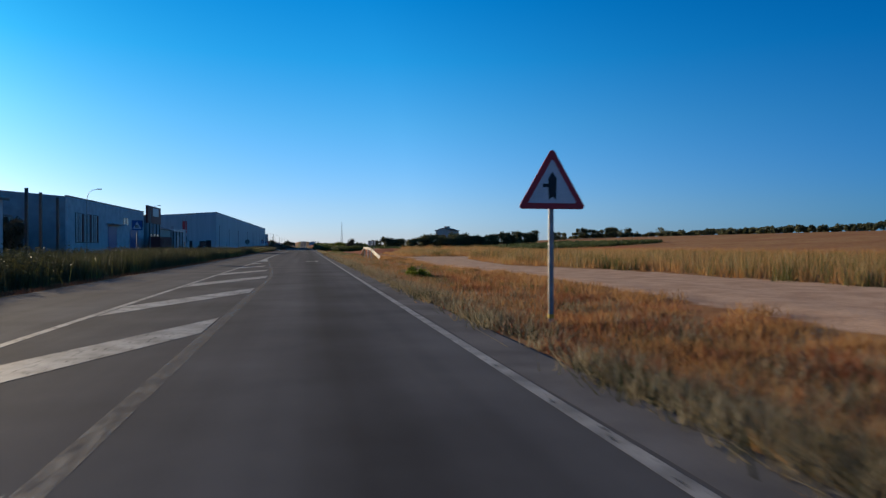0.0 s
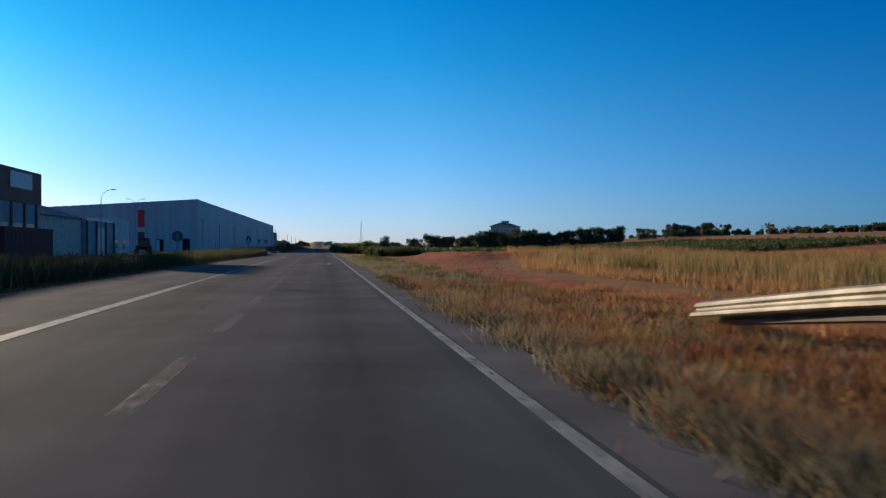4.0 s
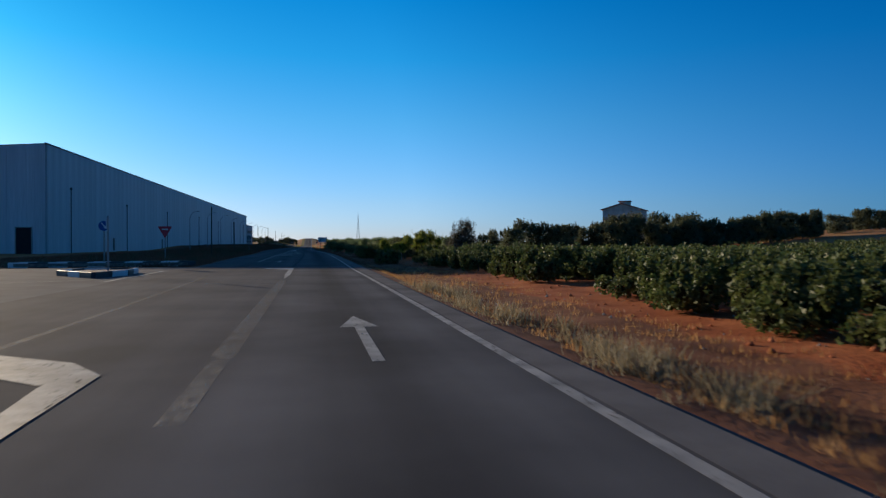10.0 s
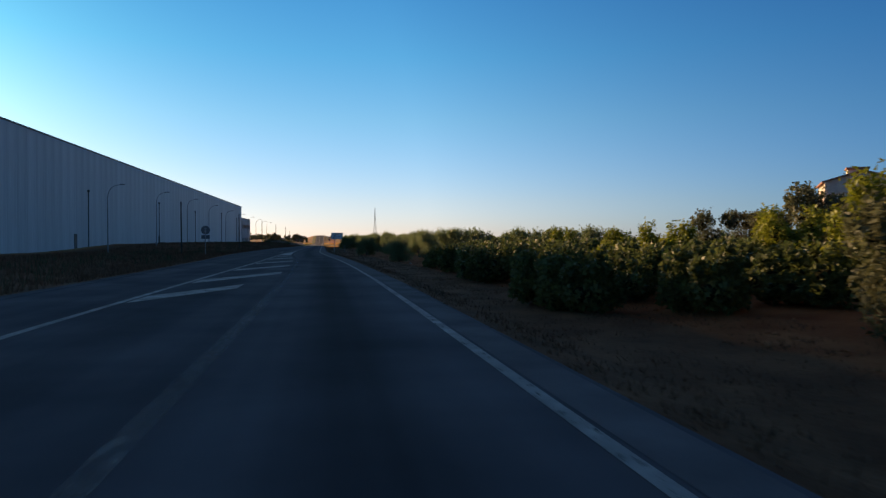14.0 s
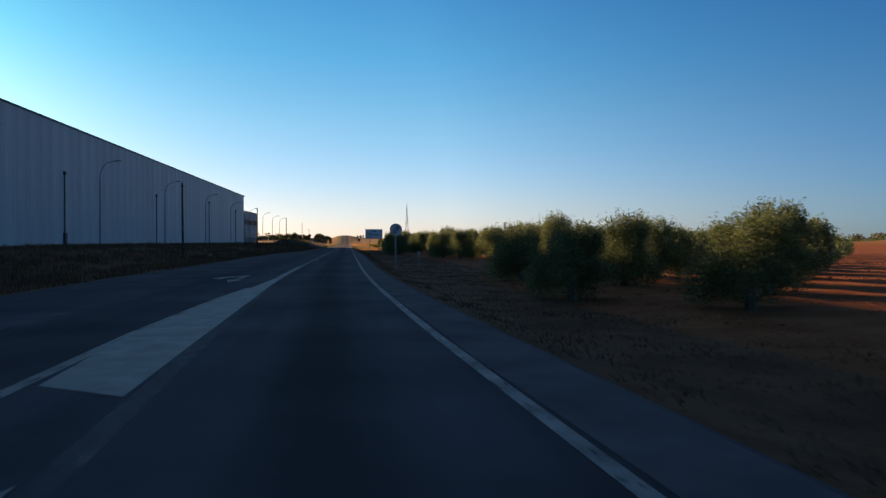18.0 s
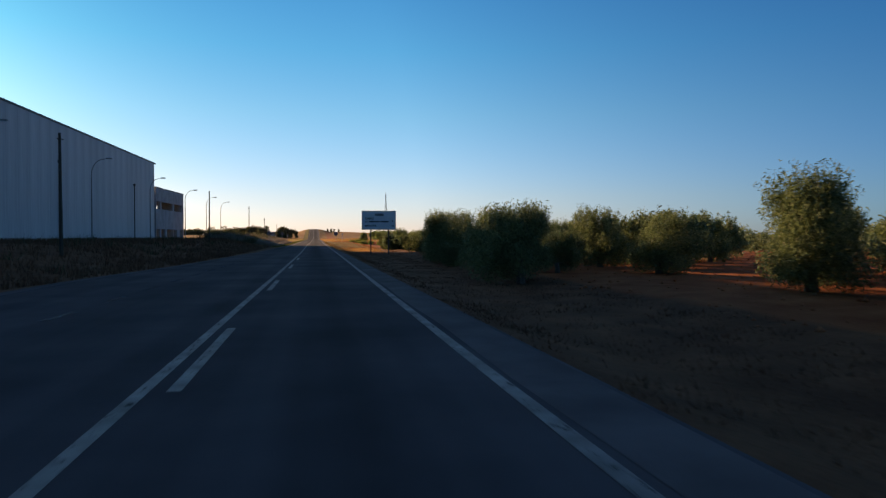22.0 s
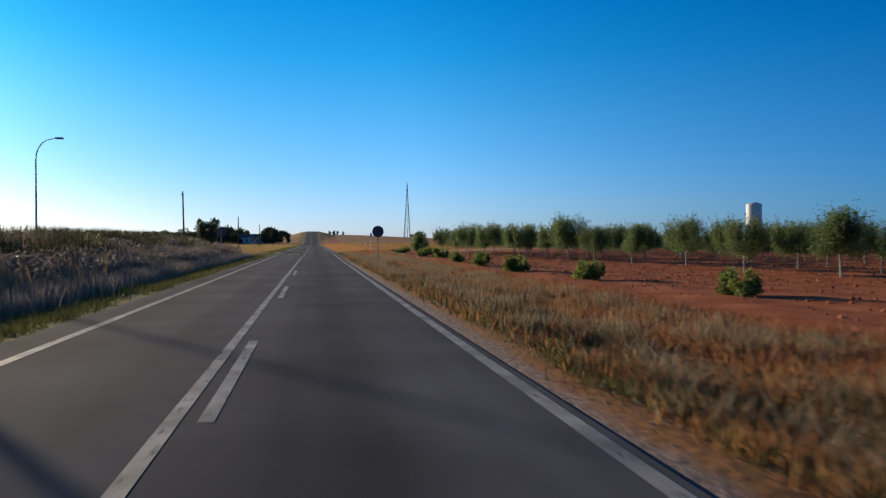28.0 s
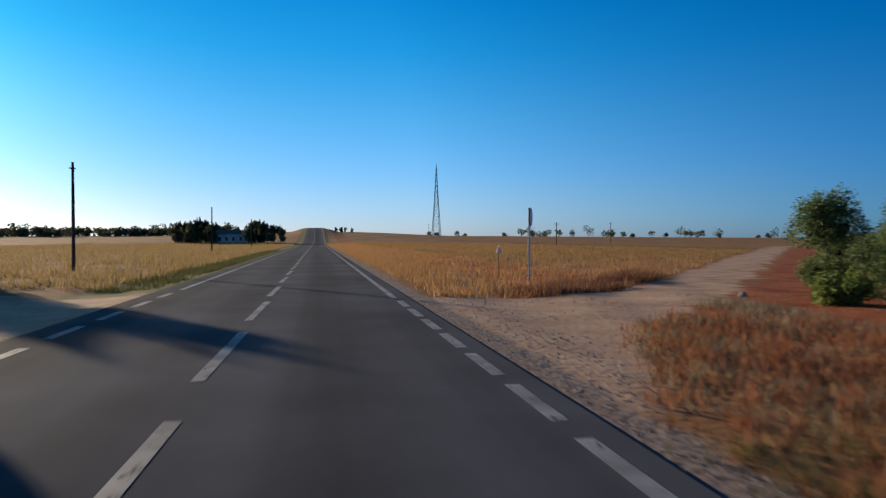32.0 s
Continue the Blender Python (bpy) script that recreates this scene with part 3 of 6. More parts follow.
def stripe(name, pts, width, parent, material=PAINT, lift=0.004):
    """A painted line through (x, y) points."""
    ys = []
    for (xa, ya), (xb, yb) in zip(pts, pts[1:]):
        k = max(1, int(abs(yb - ya) / (3 if 250 < ya < 350 else 8)))
        ys += [ya + (yb - ya) * i / k for i in range(k)]
    ys.append(pts[-1][1])
    px, py = [p[0] for p in pts], [p[1] for p in pts]
    at = lambda y: float(np.interp(y, py, px))
    return part(name, ribbon(ys, lambda y: at(y) - width / 2, lambda y: at(y) + width / 2, lift), material, parent)


def marking(name, label):
    return tagged(new(name), label, "road marking", kind="structure")


edge = marking("right_edge_line", "solid white edge line on asphalt, broken at the track mouth")
stripe("line", [(1.85, -120), (1.86, 200), (1.8, 215), (1.74, 224), (1.84, 240), (1.86, 300), (1.82, 350), (1.8, 385), (1.89, 433), (1.88, 445), (1.77, 485), (1.78, 525), (1.86, 545), (1.88, 552)], 0.15, edge)
for k in range(8):
    stripe("dash", [(1.88, 553.0 + 1.75 * k), (1.88, 554.3 + 1.75 * k)], 0.15, edge)
stripe("line", [(1.85, 567.3), (1.85, 1000)], 0.15, edge)

outer = marking("left_edge_line", "solid white edge line along the far side of the road")
stripe("line", [(-7.0, 232), (-7.7, 260), (-7.6, 330), (-7.2, 400), (-5.95, 412), (-4.6, 440), (-3.95, 470)], 0.14, outer, PAINT_WORN)
stripe("line", [(-3.95, 470), (-3.7, 485), (-3.65, 561)], 0.15, outer)
for k in range(4):
    stripe("dash", [(-3.68, 561.8 + 2.2 * k), (-3.68, 563.2 + 2.2 * k)], 0.15, outer)
stripe("line", [(-3.65, 571), (-3.6, 1000)], 0.15, outer)

lane = marking("lane_line", "worn white line beside the turning lane")
stripe("line", [(-4.55, -120), (-4.5, 60), (-4.6, 75)], 0.15, lane)
stripe("line", [(-4.62, 76), (-4.85, 105)], 0.3, lane, PAINT, 0.007)
stripe("line", [(-4.85, 105), (-4.95, 130), (-4.75, 170)], 0.16, lane)
stripe("line", [(-4.75, 170), (-4.62, 195), (-4.63, 201.5), (-4.92, 216.3)], 0.15, lane, PAINT_WORN)
stripe("line", [(-4.55, 240), (-4.7, 262), (-4.62, 272), (-4.3, 284), (-3.9, 295), (-3.6, 304), (-3.2, 312), (-2.82, 318), (-2.7, 323), (-2.4, 329), (-2.1, 333)], 0.16, lane)

mouth = marking("island_outline", "white line painted round a kerbed island")
stripe("line", [(-11.2, 217.3), (-9.6, 214.9), (-8.1, 212.6)], 0.2, mouth)
stripe("line", [(-8.0, 212.7), (-7.95, 217.5), (-8.0, 222.8)], 0.2, mouth)

centre = marking("centre_line", "white centre line, broken and worn in places")
stripe("line", [(-1.85, -120), (-1.85, 30), (-2.7, 47), (-3.5, 59), (-4.3, 72)], 0.2, centre, PAINT_WORN)
for k in range(21):
    stripe("dash", [(-1.62, 86 + 5.3 * k), (-1.62, 88.9 + 5.3 * k)], 0.22, centre, PAINT_FAINT)
stripe("line", [(-1.62, 195), (-1.62, 208), (-1.6, 212.6)], 0.3, centre, PAINT_WORN)
stripe("line", [(-1.6, 226.4), (-1.55, 235), (-1.5, 248), (-1.35, 280), (-1.28, 293), (-1.28, 302), (-1.38, 307), (-1.5, 317), (-1.5, 325), (-1.58, 337)], 0.22, centre, PAINT_WORN)
stripe("line", [(-1.66, 337), (-1.6, 352)], 0.26, centre)
stripe("line", [(-1.6, 352), (-1.6, 368), (-1.5, 384), (-1.35, 403), (-1.19, 436), (-1.2, 450), (-1.28, 486), (-1.2, 538)], 0.13, centre)
for y in (363.0, 374.0, 384.0, 395.4, 407.5, 418.4, 429.6, 441.0, 452.0, 463.4, 474.5, 485.8, 497.0, 508.1):
    c = float(np.interp(y, [363, 384, 403, 440, 486, 538], [-1.32, -1.22, -1.1, -0.92, -1.02, -0.95]))
    stripe("dash", [(c, y), (c, y + 4.2)], 0.13, centre, PAINT_WORN if 425 < y < 480 else PAINT)
stripe("dash", [(-1.0, 518.4), (-1.0, 522.0)], 0.12, centre, PAINT_WORN)
for k in range(40):
    y = 538.7 + 4.95 * k
    stripe("dash", [(-1.12, y), (-1.05, y + 3.5)], 0.14, centre)
stripe("line", [(-0.95, 740), (-0.9, 1000)], 0.14, centre)

merge = marking("merge_line", "short white dashes beside the merging lane")
for k in range(38):
    y = 300 + 3.2 * k
    c = float(np.interp(y, [300, 350, 400, 425], [-4.9, -4.7, -4.3, -3.9]))
    stripe("dash", [(c, y), (c, y + 1.6)], 0.15, merge, PAINT_WORN)


def patch(shape, pts, z=0.006):
    """A flat painted piece with its corners given across and along the road."""
    return shape.add([(x + float(bend(x, y)), y, z) for x, y in pts], [tuple(range(len(pts)))])


def hatch(label, rows, material=PAINT):
    """Slanted bars between two lines; a row: left x, left y, right x, rise, depth."""
    ob = marking("hatched_marking", label)
    for xl, yl, xr, rise, deep in rows:
        part("bar", patch(Shape(), [(xl, yl - deep), (xr, yl + rise - deep), (xr, yl + rise), (xl, yl)], 0.005), material, ob)
    return ob


hatch("bold white slanted bars of a traffic island painted on asphalt", [(-4.4, y, xr, 2.6 * (xr + 4.4), 2.3) for y, xr in ((-20.8, -1.98), (-11.5, -1.98), (-2.2, -1.98), (7.1, -1.98), (16.4, -1.98), (25.7, -2.05), (35.0, -2.5), (45.0, -3.14), (54.2, -3.8))])
tip = marking("painted_tip", "solid white tip of a painted traffic island")
part("bar", patch(Shape(), [(-4.45, 61), (-3.62, 60), (-4.5, 75)]), PAINT, tip)
hatch("white slanted bars of the second painted island", [(-4.5, 267.5, -2.6, 4.4, 2.0), (-4.4, 274.7, -1.75, 6.1, 2.1), (-4.1, 284.1, -1.62, 5.7, 2.0), (-3.75, 293.7, -1.55, 5.1, 1.9), (-3.4, 304.0, -1.58, 4.2, 1.9), (-2.95, 313.4, -1.65, 3.0, 1.8)])
tip2 = marking("painted_tip", "solid white tip tapering into the centre line")
part("bar", patch(Shape(), [(-2.6, 319.2), (-1.66, 318.6), (-1.6, 322), (-1.56, 325), (-1.54, 329), (-1.54, 333), (-1.54, 338), (-1.8, 338), (-2.0, 333.5), (-2.32, 329), (-2.58, 325), (-2.68, 322)]), PAINT_EVEN, tip2)
tip3 = marking("painted_tip", "worn white wedge where the side road joins")
tip_s = Shape()
patch(tip_s, [(-3.7, 226.2), (-2.9, 224.9), (-1.74, 223.2), (-1.6, 225.9)])
patch(tip_s, [(-1.6, 225.9), (-1.74, 223.2), (-1.74, 218.0), (-1.62, 213.7), (-1.48, 217.2), (-1.5, 226.0)])
patch(tip_s, [(-4.36, 195.8), (-3.26, 195.05), (-2.73, 194.2), (-3.15, 193.75), (-4.3, 194.7)], 0.008)
patch(tip_s, [(-3.15, 193.75), (-2.73, 194.2), (-2.7, 190.6), (-2.88, 191.0)], 0.009)
part("bar", tip_s, PAINT, tip3)


hatch("worn white give-way marks at the side road mouth", [(-3.26, 213.46, -2.55, -0.1, 0.45), (-2.4, 213.3, -1.72, -0.15, 0.5), (-2.3, 210.9, -1.85, 0.0, 0.35), (-2.3, 209.5, -1.95, 0.0, 0.35), (-4.2, 211.2, -3.6, 0.1, 0.6)], PAINT_WORN)


def arrow(x, y, turn, label, ahead=True, straight=True, material=PAINT):
    """A 5 m lane arrow painted on the road, with a side branch to the left (-1) or right (1)."""
    s, z = Shape(), 0.005
    if straight:
        s.add([(-0.08, 0, z), (0.08, 0, z), (0.08, 3.4, z), (-0.08, 3.4, z)], [(0, 1, 2, 3)])
        s.add([(-0.32, 3.3, z + 0.001), (0.32, 3.3, z + 0.001), (0, 5.0, z + 0.001)], [(0, 1, 2)])
    if turn:
        k = turn
        s.add([(0, 0.5, z + 0.002), (0.62 * k, 1.3, z + 0.002), (0.62 * k, 2.1, z + 0.002), (0, 1.4, z + 0.002)], [(0, 1, 2, 3)])
        s.add([(0.58 * k, 0.4, z + 0.001), (1.05 * k, 2.3, z + 0.001), (0.58 * k, 3.0, z + 0.001)], [(0, 1, 2)])
    ob = marking("lane_arrow", label)
    ob.matrix_world = pose(x + float(bend(x, y)), y, 0, 0, 0, 0 if ahead else 180)
    part("arrow", s, material, ob)
    return ob


arrow(0.62, 58.0, -1, "white straight and left arrow worn on the lane")
arrow(0.62, 131.5, -1, "white straight and left arrow worn on the lane")
arrow(0.25, 194.5, 0, "white straight arrow worn on the lane")
arrow(-2.9, 250.6, 0, "faint white arrow of the oncoming lane", False, material=PAINT_WORN)
arrow(-3.0, 242.8, 0, "faint white arrow of the oncoming lane", False)
arrow(-3.1, 341.0, 1, "white arrow of the oncoming lane", False)
arrow(-2.5, 552.0, -1, "white arrow of the oncoming lane", False)


# ---- buildings on the left ----
def warehouse():
    ob = thing("warehouse", -36.84, 288.7, 0, "very long pale grey clad warehouse with rain-streaked panels", "warehouse", rz=-2.13)
    L, top, back = 210.1, 15.5, -60.0
    low = 13.9
    solid_ends = lambda x0, z0, z1, y0, y1: [(x0, y0, -0.6), (x0, y0, top + z0), (back, y0, 11.6 + z1), (back, y0, -0.6), (x0, y1, -0.6), (x0, y1, low + z0), (back, y1, 10.2 + z1), (back, y1, -0.6)]
    hull = [(3, 2, 1, 0), (4, 5, 6, 7), (0, 1, 5, 4), (1, 2, 6, 5), (2, 3, 7, 6), (3, 0, 4, 7)]
    part("core", Shape().add(solid_ends(-0.15, -0.15, 0, 0.15, L - 0.15), hull), GREY_WALL, ob)
    panel = Shape().box((-0.13, 0.01, -0.5), (0.0, 2.394, top), 0.005).mesh("panel", CLADDING)
    for k in range(int(L / 2.4)):
        p = part("panel", panel, None, ob)
        p.location = (0.0, 0.4 + k * 2.4, 0)
        p.scale = (1, 1, (top + (low - top) * (k + 0.5) * 2.4 / L) / top)
    for k in range(24):
        x0 = -0.1 - 2.5 * k
        h = top - 0.0615 * (-x0)
        part("gable_panel", Shape().box((x0 - 2.48, 0.0, -0.4), (x0, 0.14, h - 0.02), 0.015), CLADDING, ob)
    part("roof", Shape().add([(-0.2, 0, top + 0.0), (-0.2, 0, top + 0.14), (back, 0, 11.75), (back, 0, 11.61), (-0.2, L, low), (-0.2, L, low + 0.14), (back, L, 10.35), (back, L, 10.21)], hull), DARK_ROOF, ob, "thin dark roof edge")
    part("coping", Shape().add([(-0.2, -0.05, top), (-0.2, -0.05, top + 0.22), (0.06, -0.05, top + 0.22), (0.06, -0.05, top), (-0.2, L + 0.1, low), (-0.2, L + 0.1, low + 0.22), (0.06, L + 0.1, low + 0.22), (0.06, L + 0.1, low)], hull), DARK_METAL, ob, "dark coping")
    for k, (x, w, h) in enumerate(((-15.3, 2.0, 3.3), (-11.5, 2.1, 3.5), (-22.5, 2.0, 3.4), (-27.0, 2.0, 3.4), (-3.9, 2.0, 3.7))):
        d = part("door", Shape().box((x, -0.1, -0.1), (x + w, 0.02, h), 0.02), DARK_VOID, ob, "dark doorway")
        part("frame", Shape().box((x - 0.12, -0.16, -0.1), (x, -0.02, h + 0.12)).box((x + w, -0.16, -0.1), (x + w + 0.12, -0.02, h + 0.12)).box((x, -0.16, h), (x + w, -0.02, h + 0.12)), GALV, d)
    for y in (8.6, 36.0, 67.0, 104.0, 136.0, 170.5, 198.0):
        high = 9.4 + 0.6 * math.sin(y)
        pipe = part("downpipe", Shape().tube([(0.12, y, -0.3), (0.12, y, 4.0), (0.12, y, high)], 0.07, 8), DARK_METAL, ob)
        part("hopper", Shape().box((0.0, y - 0.16, high - 0.1), (0.26, y + 0.16, high + 0.25), 0.04), DARK_METAL, pipe)
    # white panel added to imitate daylight seen through half of a doorway
    part("door_leaf", Shape().box((-11.38, -0.2, 0.0), (-10.5, -0.14, 3.35), 0.01), WHITE_PAINT, ob, "white panel standing in for the bright see-through half of a doorway")
    for y in (28.0, 62.0, 103.8, 148.5):
        part("service_door", Shape().box((-0.02, y, 0.2), (0.05, y + 1.0, 2.5), 0.01), DARK_METAL if y < 140 else WHITE_PAINT, ob)
    return ob


def open_block():
    ob = thing("office_block", -27.0, 499.0, 0, "unfinished concrete office block with empty window openings", "building", rz=-2.13)
    W, D, top = 20.2, 16.0, 10.0
    part("ground_slab", Shape().box((-D, 0, -0.5), (0, W, 1.1), 0.02), CONCRETE, ob)
    part("floor_band", Shape().box((-0.35, 0, 2.78), (0, W, 6.3), 0.02).box((-D, 0, 2.78), (-D + 0.35, W, 6.3), 0.02).box((-D + 0.35, 0.1, 5.0), (-0.35, W - 0.1, 5.3)), GREY_WALL, ob)
    part("parapet", Shape().box((-0.35, 0, 7.65), (0, W, top), 0.03).box((-D, 0, 7.65), (-D + 0.35, W, top), 0.03).box((-D + 0.35, W - 0.3, 7.65), (-0.35, W, top), 0.03), GREY_WALL, ob)
    part("coping", Shape().box((-0.4, -0.02, top), (0.05, W + 0.05, top + 0.12), 0.02), DARK_METAL, ob, "dark roof edge")
    part("roof", Shape().box((-D + 0.35, 0.1, 9.0), (-0.35, W - 0.3, 9.3)), CONCRETE, ob)
    for x in (-0.35, -D):
        for y, w in ((0.0, 0.3), (2.8, 0.9), (11.5, 1.05), (18.6, 0.3), (W - 0.4, 0.4)):
            part("column", Shape().box((x, y, 6.3), (x + 0.35, y + w, 7.65), 0.02), GREY_WALL, ob)
        for y, w in ((0.0, 0.3), (2.6, 0.8), (6.2, 0.9), (11.75, 0.35), (14.9, 2.0), (W - 0.5, 0.5)):
            part("column", Shape().box((x, y, 1.1), (x + 0.35, y + w, 2.78), 0.02), GREY_WALL, ob)
    part("partition", Shape().box((-D + 0.5, 0.4, 5.3), (-D + 0.7, 4.2, 9.0)), CONCRETE, ob, "bare inner wall")
    part("end_wall", Shape().box((-D + 0.35, W - 0.3, 2.78), (-0.35, W, 6.3)).box((-6, W - 0.3, 1.1), (-0.35, W, 2.78)).box((-5, W - 0.3, 6.3), (-0.35, W, 7.65)), GREY_WALL, ob)
    return ob


def shed():
    ob = thing("factory_shed", -36.0, 110.0, 0, "long white workshop with striped shutter panels and blue doors", "building")
    part("wall", Shape().box((-0.3, 0, -0.3), (0, 48.2, 9.0), 0.03), WHITE_WALL, ob)
    part("end_wall", Shape().prism([(-0.3, -0.3), (-0.3, 9.0), (-12, 10.0), (-24, 8.6), (-24, -0.3)], "y", 0.05, 0.35), GREY_WALL, ob)
    part("roof", Shape().prism([(-0.35, 8.8), (-0.35, 9.0), (-12, 9.95), (-24.3, 8.6), (-24.3, 8.4)], "y", 0.4, 48), DARK_ROOF, ob)
    part("back_wall", Shape().box((-24.2, 0.4, -0.3), (-24, 48, 8.4)), GREY_WALL, ob)
    part("coping", Shape().box((-0.4, -0.05, 9.0), (0.08, 48.3, 9.15), 0.03), DARK_METAL, ob)
    rail = part("shutter_panel", Shape().box((0.0, 3.4, 1.9), (0.06, 15.2, 6.7), 0.02), DARK_METAL, ob, "dark panel behind white slats")
    for k in range(12):
        part("slat", Shape().box((0.06, 3.7 + 0.97 * k, 2.0), (0.16, 4.05 + 0.97 * k, 6.6), 0.02), (WHITE_PAINT, SIGN_GREY, WHITE_PAINT, DULL_RED)[k % 4], rail)
    for y, w, h in ((20.9, 5.6, 5.0), (36.2, 6.9, 4.8)):
        door = part("roller_door", Shape().box((0.0, y, -0.2), (0.08, y + w, h), 0.02), BLUE_PAINT, ob, "blue roller door")
        for k in range(int(h / 0.8)):
            part("rib", Shape().box((0.08, y + 0.1, 0.4 + 0.8 * k), (0.11, y + w - 0.1, 0.46 + 0.8 * k)), BLUE_PAINT, door)
    part("canopy", Shape().box((0.0, 20.0, 5.4), (1.4, 29.0, 5.6), 0.03), SIGN_GREY, ob)
    for y in (31.5, 33.6, 44.2, 46.0):
        part("window", Shape().box((0.0, y, 5.6), (0.05, y + 1.3, 7.0), 0.02), GLASS_DARK, ob)
    return ob


def shop():
    ob = thing("shop_front", -35.4, 158.6, 0, "dark red topped shop front with a white blank board", "building")
    part("body", Shape().box((-22, 0.2, -0.3), (-0.2, 13.2, 8.4), 0.05), GREY_WALL, ob)
    part("facade", Shape().box((-0.2, 0, -0.3), (0.1, 13.4, 6.6), 0.03), GREY_WALL, ob)
    part("fascia", Shape().box((-0.25, -0.1, 6.6), (0.2, 13.5, 10.6), 0.05), DULL_RED, ob, "dull red fascia")
    part("board", Shape().box((0.2, 4.8, 8.3), (0.28, 10.6, 10.2), 0.02), WHITE_PAINT, ob, "white blank board")
    for y in (1.5, 5.0, 8.5, 11.8):
        part("pilaster", Shape().box((0.1, y, -0.2), (0.3, y + 0.35, 6.6), 0.02), DARK_METAL, ob)
    for y in (2.2, 5.8, 9.2):
        part("window", Shape().box((0.1, y, 0.8), (0.14, y + 2.3, 4.2), 0.02), GLASS_DARK, ob)
    box = thing("shipping_container", -31.5, 153.5, 0.1, "dull red steel shipping container behind the weeds", "container")
    part("body", Shape().box((-2.4, 0, 0.15), (0, 12.2, 3.3), 0.04), DULL_RED, box)
    for k in range(40):
        part("rib", Shape().box((0.0, 0.25 + 0.3 * k, 0.3), (0.035, 0.38 + 0.3 * k, 3.15)), DULL_RED, box)
    part("roof", Shape().box((-2.42, -0.02, 3.3), (0.05, 12.22, 3.36), 0.02), DARK_METAL, box)
    return ob


def small_units():
    a = thing("workshop_unit", -36.2, 174.8, 0, "low workshop with ribbed grey roof and tan wall", "building")
    part("wall", Shape().box((-14, 0, -0.3), (0, 14.2, 5.6), 0.04), TAN_WALL, a)
    roof = part("roof", Shape().prism([(0.25, 5.5), (0.25, 5.7), (-8, 8.4), (-14.3, 5.7), (-14.3, 5.5)], "y", -0.2, 14.3), DARK_ROOF, a)
    for k in range(12):
        part("rib", Shape().prism([(0.25, 5.72), (0.25, 5.8), (-8, 8.5), (-8, 8.42)], "y", 0.2 + 1.2 * k, 0.3 + 1.2 * k), GREY_WALL, roof)
    b = thing("clad_hall", -35.6, 189.4, 0, "low grey hall with a pale roof edge and dark columns", "building")
    part("body", Shape().box((-18, 0.1, -0.3), (-0.1, 14, 5.7), 0.05), GREY_WALL, b)
    part("roof_edge", Shape().box((-0.2, 0, 5.4), (0.15, 14.1, 5.85), 0.04), SIGN_GREY, b, "pale roof edge")
    for y in (0.2, 4.6, 9.2, 13.6):
        part("column", Shape().box((-0.1, y, -0.2), (0.15, y + 0.3, 5.4), 0.02), DARK_METAL, b)
    part("door", Shape().box((-0.1, 5.4, -0.1), (0.02, 8.8, 4.4), 0.02), SIGN_GREY, b)
    c = thing("small_office", -37.0, 206.9, 0, "small white flat-roofed office with a stair head", "building")
    part("wall", Shape().box((-9, 0, -0.2), (0, 10.6, 6.2), 0.04), WHITE_WALL, c)
    part("roof_edge", Shape().box((-9.1, -0.1, 6.2), (0.12, 10.7, 6.45), 0.03), WHITE_WALL, c)
    part("chimney", Shape().box((-3, 2.5, 6.45), (-2.2, 3.2, 7.4), 0.03), GREY_WALL, c)
    for y in (1.5, 6.5):
        w = part("window", Shape().box((0.0, y, 1.2), (0.05, y + 1.6, 2.6), 0.02), GLASS_DARK, c)
        part("sill", Shape().box((0.0, y - 0.1, 1.08), (0.14, y + 1.7, 1.2), 0.02), CONCRETE, w)
    house = thing("white_house", -31.5, 58.0, 0, "white house with a dark gabled roof", "house")
    part("wall", Shape().prism([(0, -0.2), (0, 6.4), (-5, 8.6), (-10, 6.4), (-10, -0.2)], "y", 0, 19), WHITE_WALL, house)
    part("roof", Shape().prism([(0.5, 6.15), (0.5, 6.4), (-5, 8.85), (-10.5, 6.4), (-10.5, 6.15), (-5, 8.6)], "y", -0.4, 19.4), DARK_ROOF, house)
    for y in (3, 8, 13):
        part("window", Shape().box((0, y, 2.0), (0.05, y + 1.2, 3.6), 0.02), GLASS_DARK, house)
    for k, y in enumerate((79.0, 84.0, 90.5)):
        post = thing("steel_column", -30.0 - 0.4 * k, y, 0, "dark bare steel column of an unfinished frame", "column", group="bare steel columns")
        part("shaft", Shape().box((-0.05, -0.12, -0.2), (0.05, 0.12, 7.7 - 0.1 * k)).box((-0.14, -0.14, -0.2), (-0.05, 0.14, 7.7 - 0.1 * k)).box((0.05, -0.14, -0.2), (0.14, 0.14, 7.7 - 0.1 * k)), DARK_METAL, post)
        part("base_plate", Shape().box((-0.25, -0.25, -0.2), (0.25, 0.25, 0.05), 0.02), DARK_METAL, post)
    hall = thing("sawtooth_shed", -42.0, 80.0, 0, "weathered shed with broken corrugated roof sheets", "building")
    part("wall", Shape().box((-16, 0, -0.2), (0, 26, 5.6), 0.05), TAN_WALL, hall)
    for k in range(6):
        part("roof_sheet", Shape().prism([(0.2, 5.6), (0.2, 5.75), (-7.8, 7.6 + 0.35 * (k % 3)), (-7.8, 7.45)], "y", 0.1 + 4.3 * k, 4.2 + 4.3 * k), GALV if k % 2 else DARK_ROOF, hall)
    totem = thing("advert_totem", -43.0, 250.0, 0, "tall totem sign with red top and dark boards", "sign")
    part("mast", Shape().box((-0.75, -0.15, -0.3), (0.75, 0.15, 10.4), 0.04), SIGN_GREY, totem)
    part("top_board", Shape().box((-0.8, -0.22, 6.0), (0.8, -0.15, 10.3), 0.02), RED_PAINT, totem, "red board")
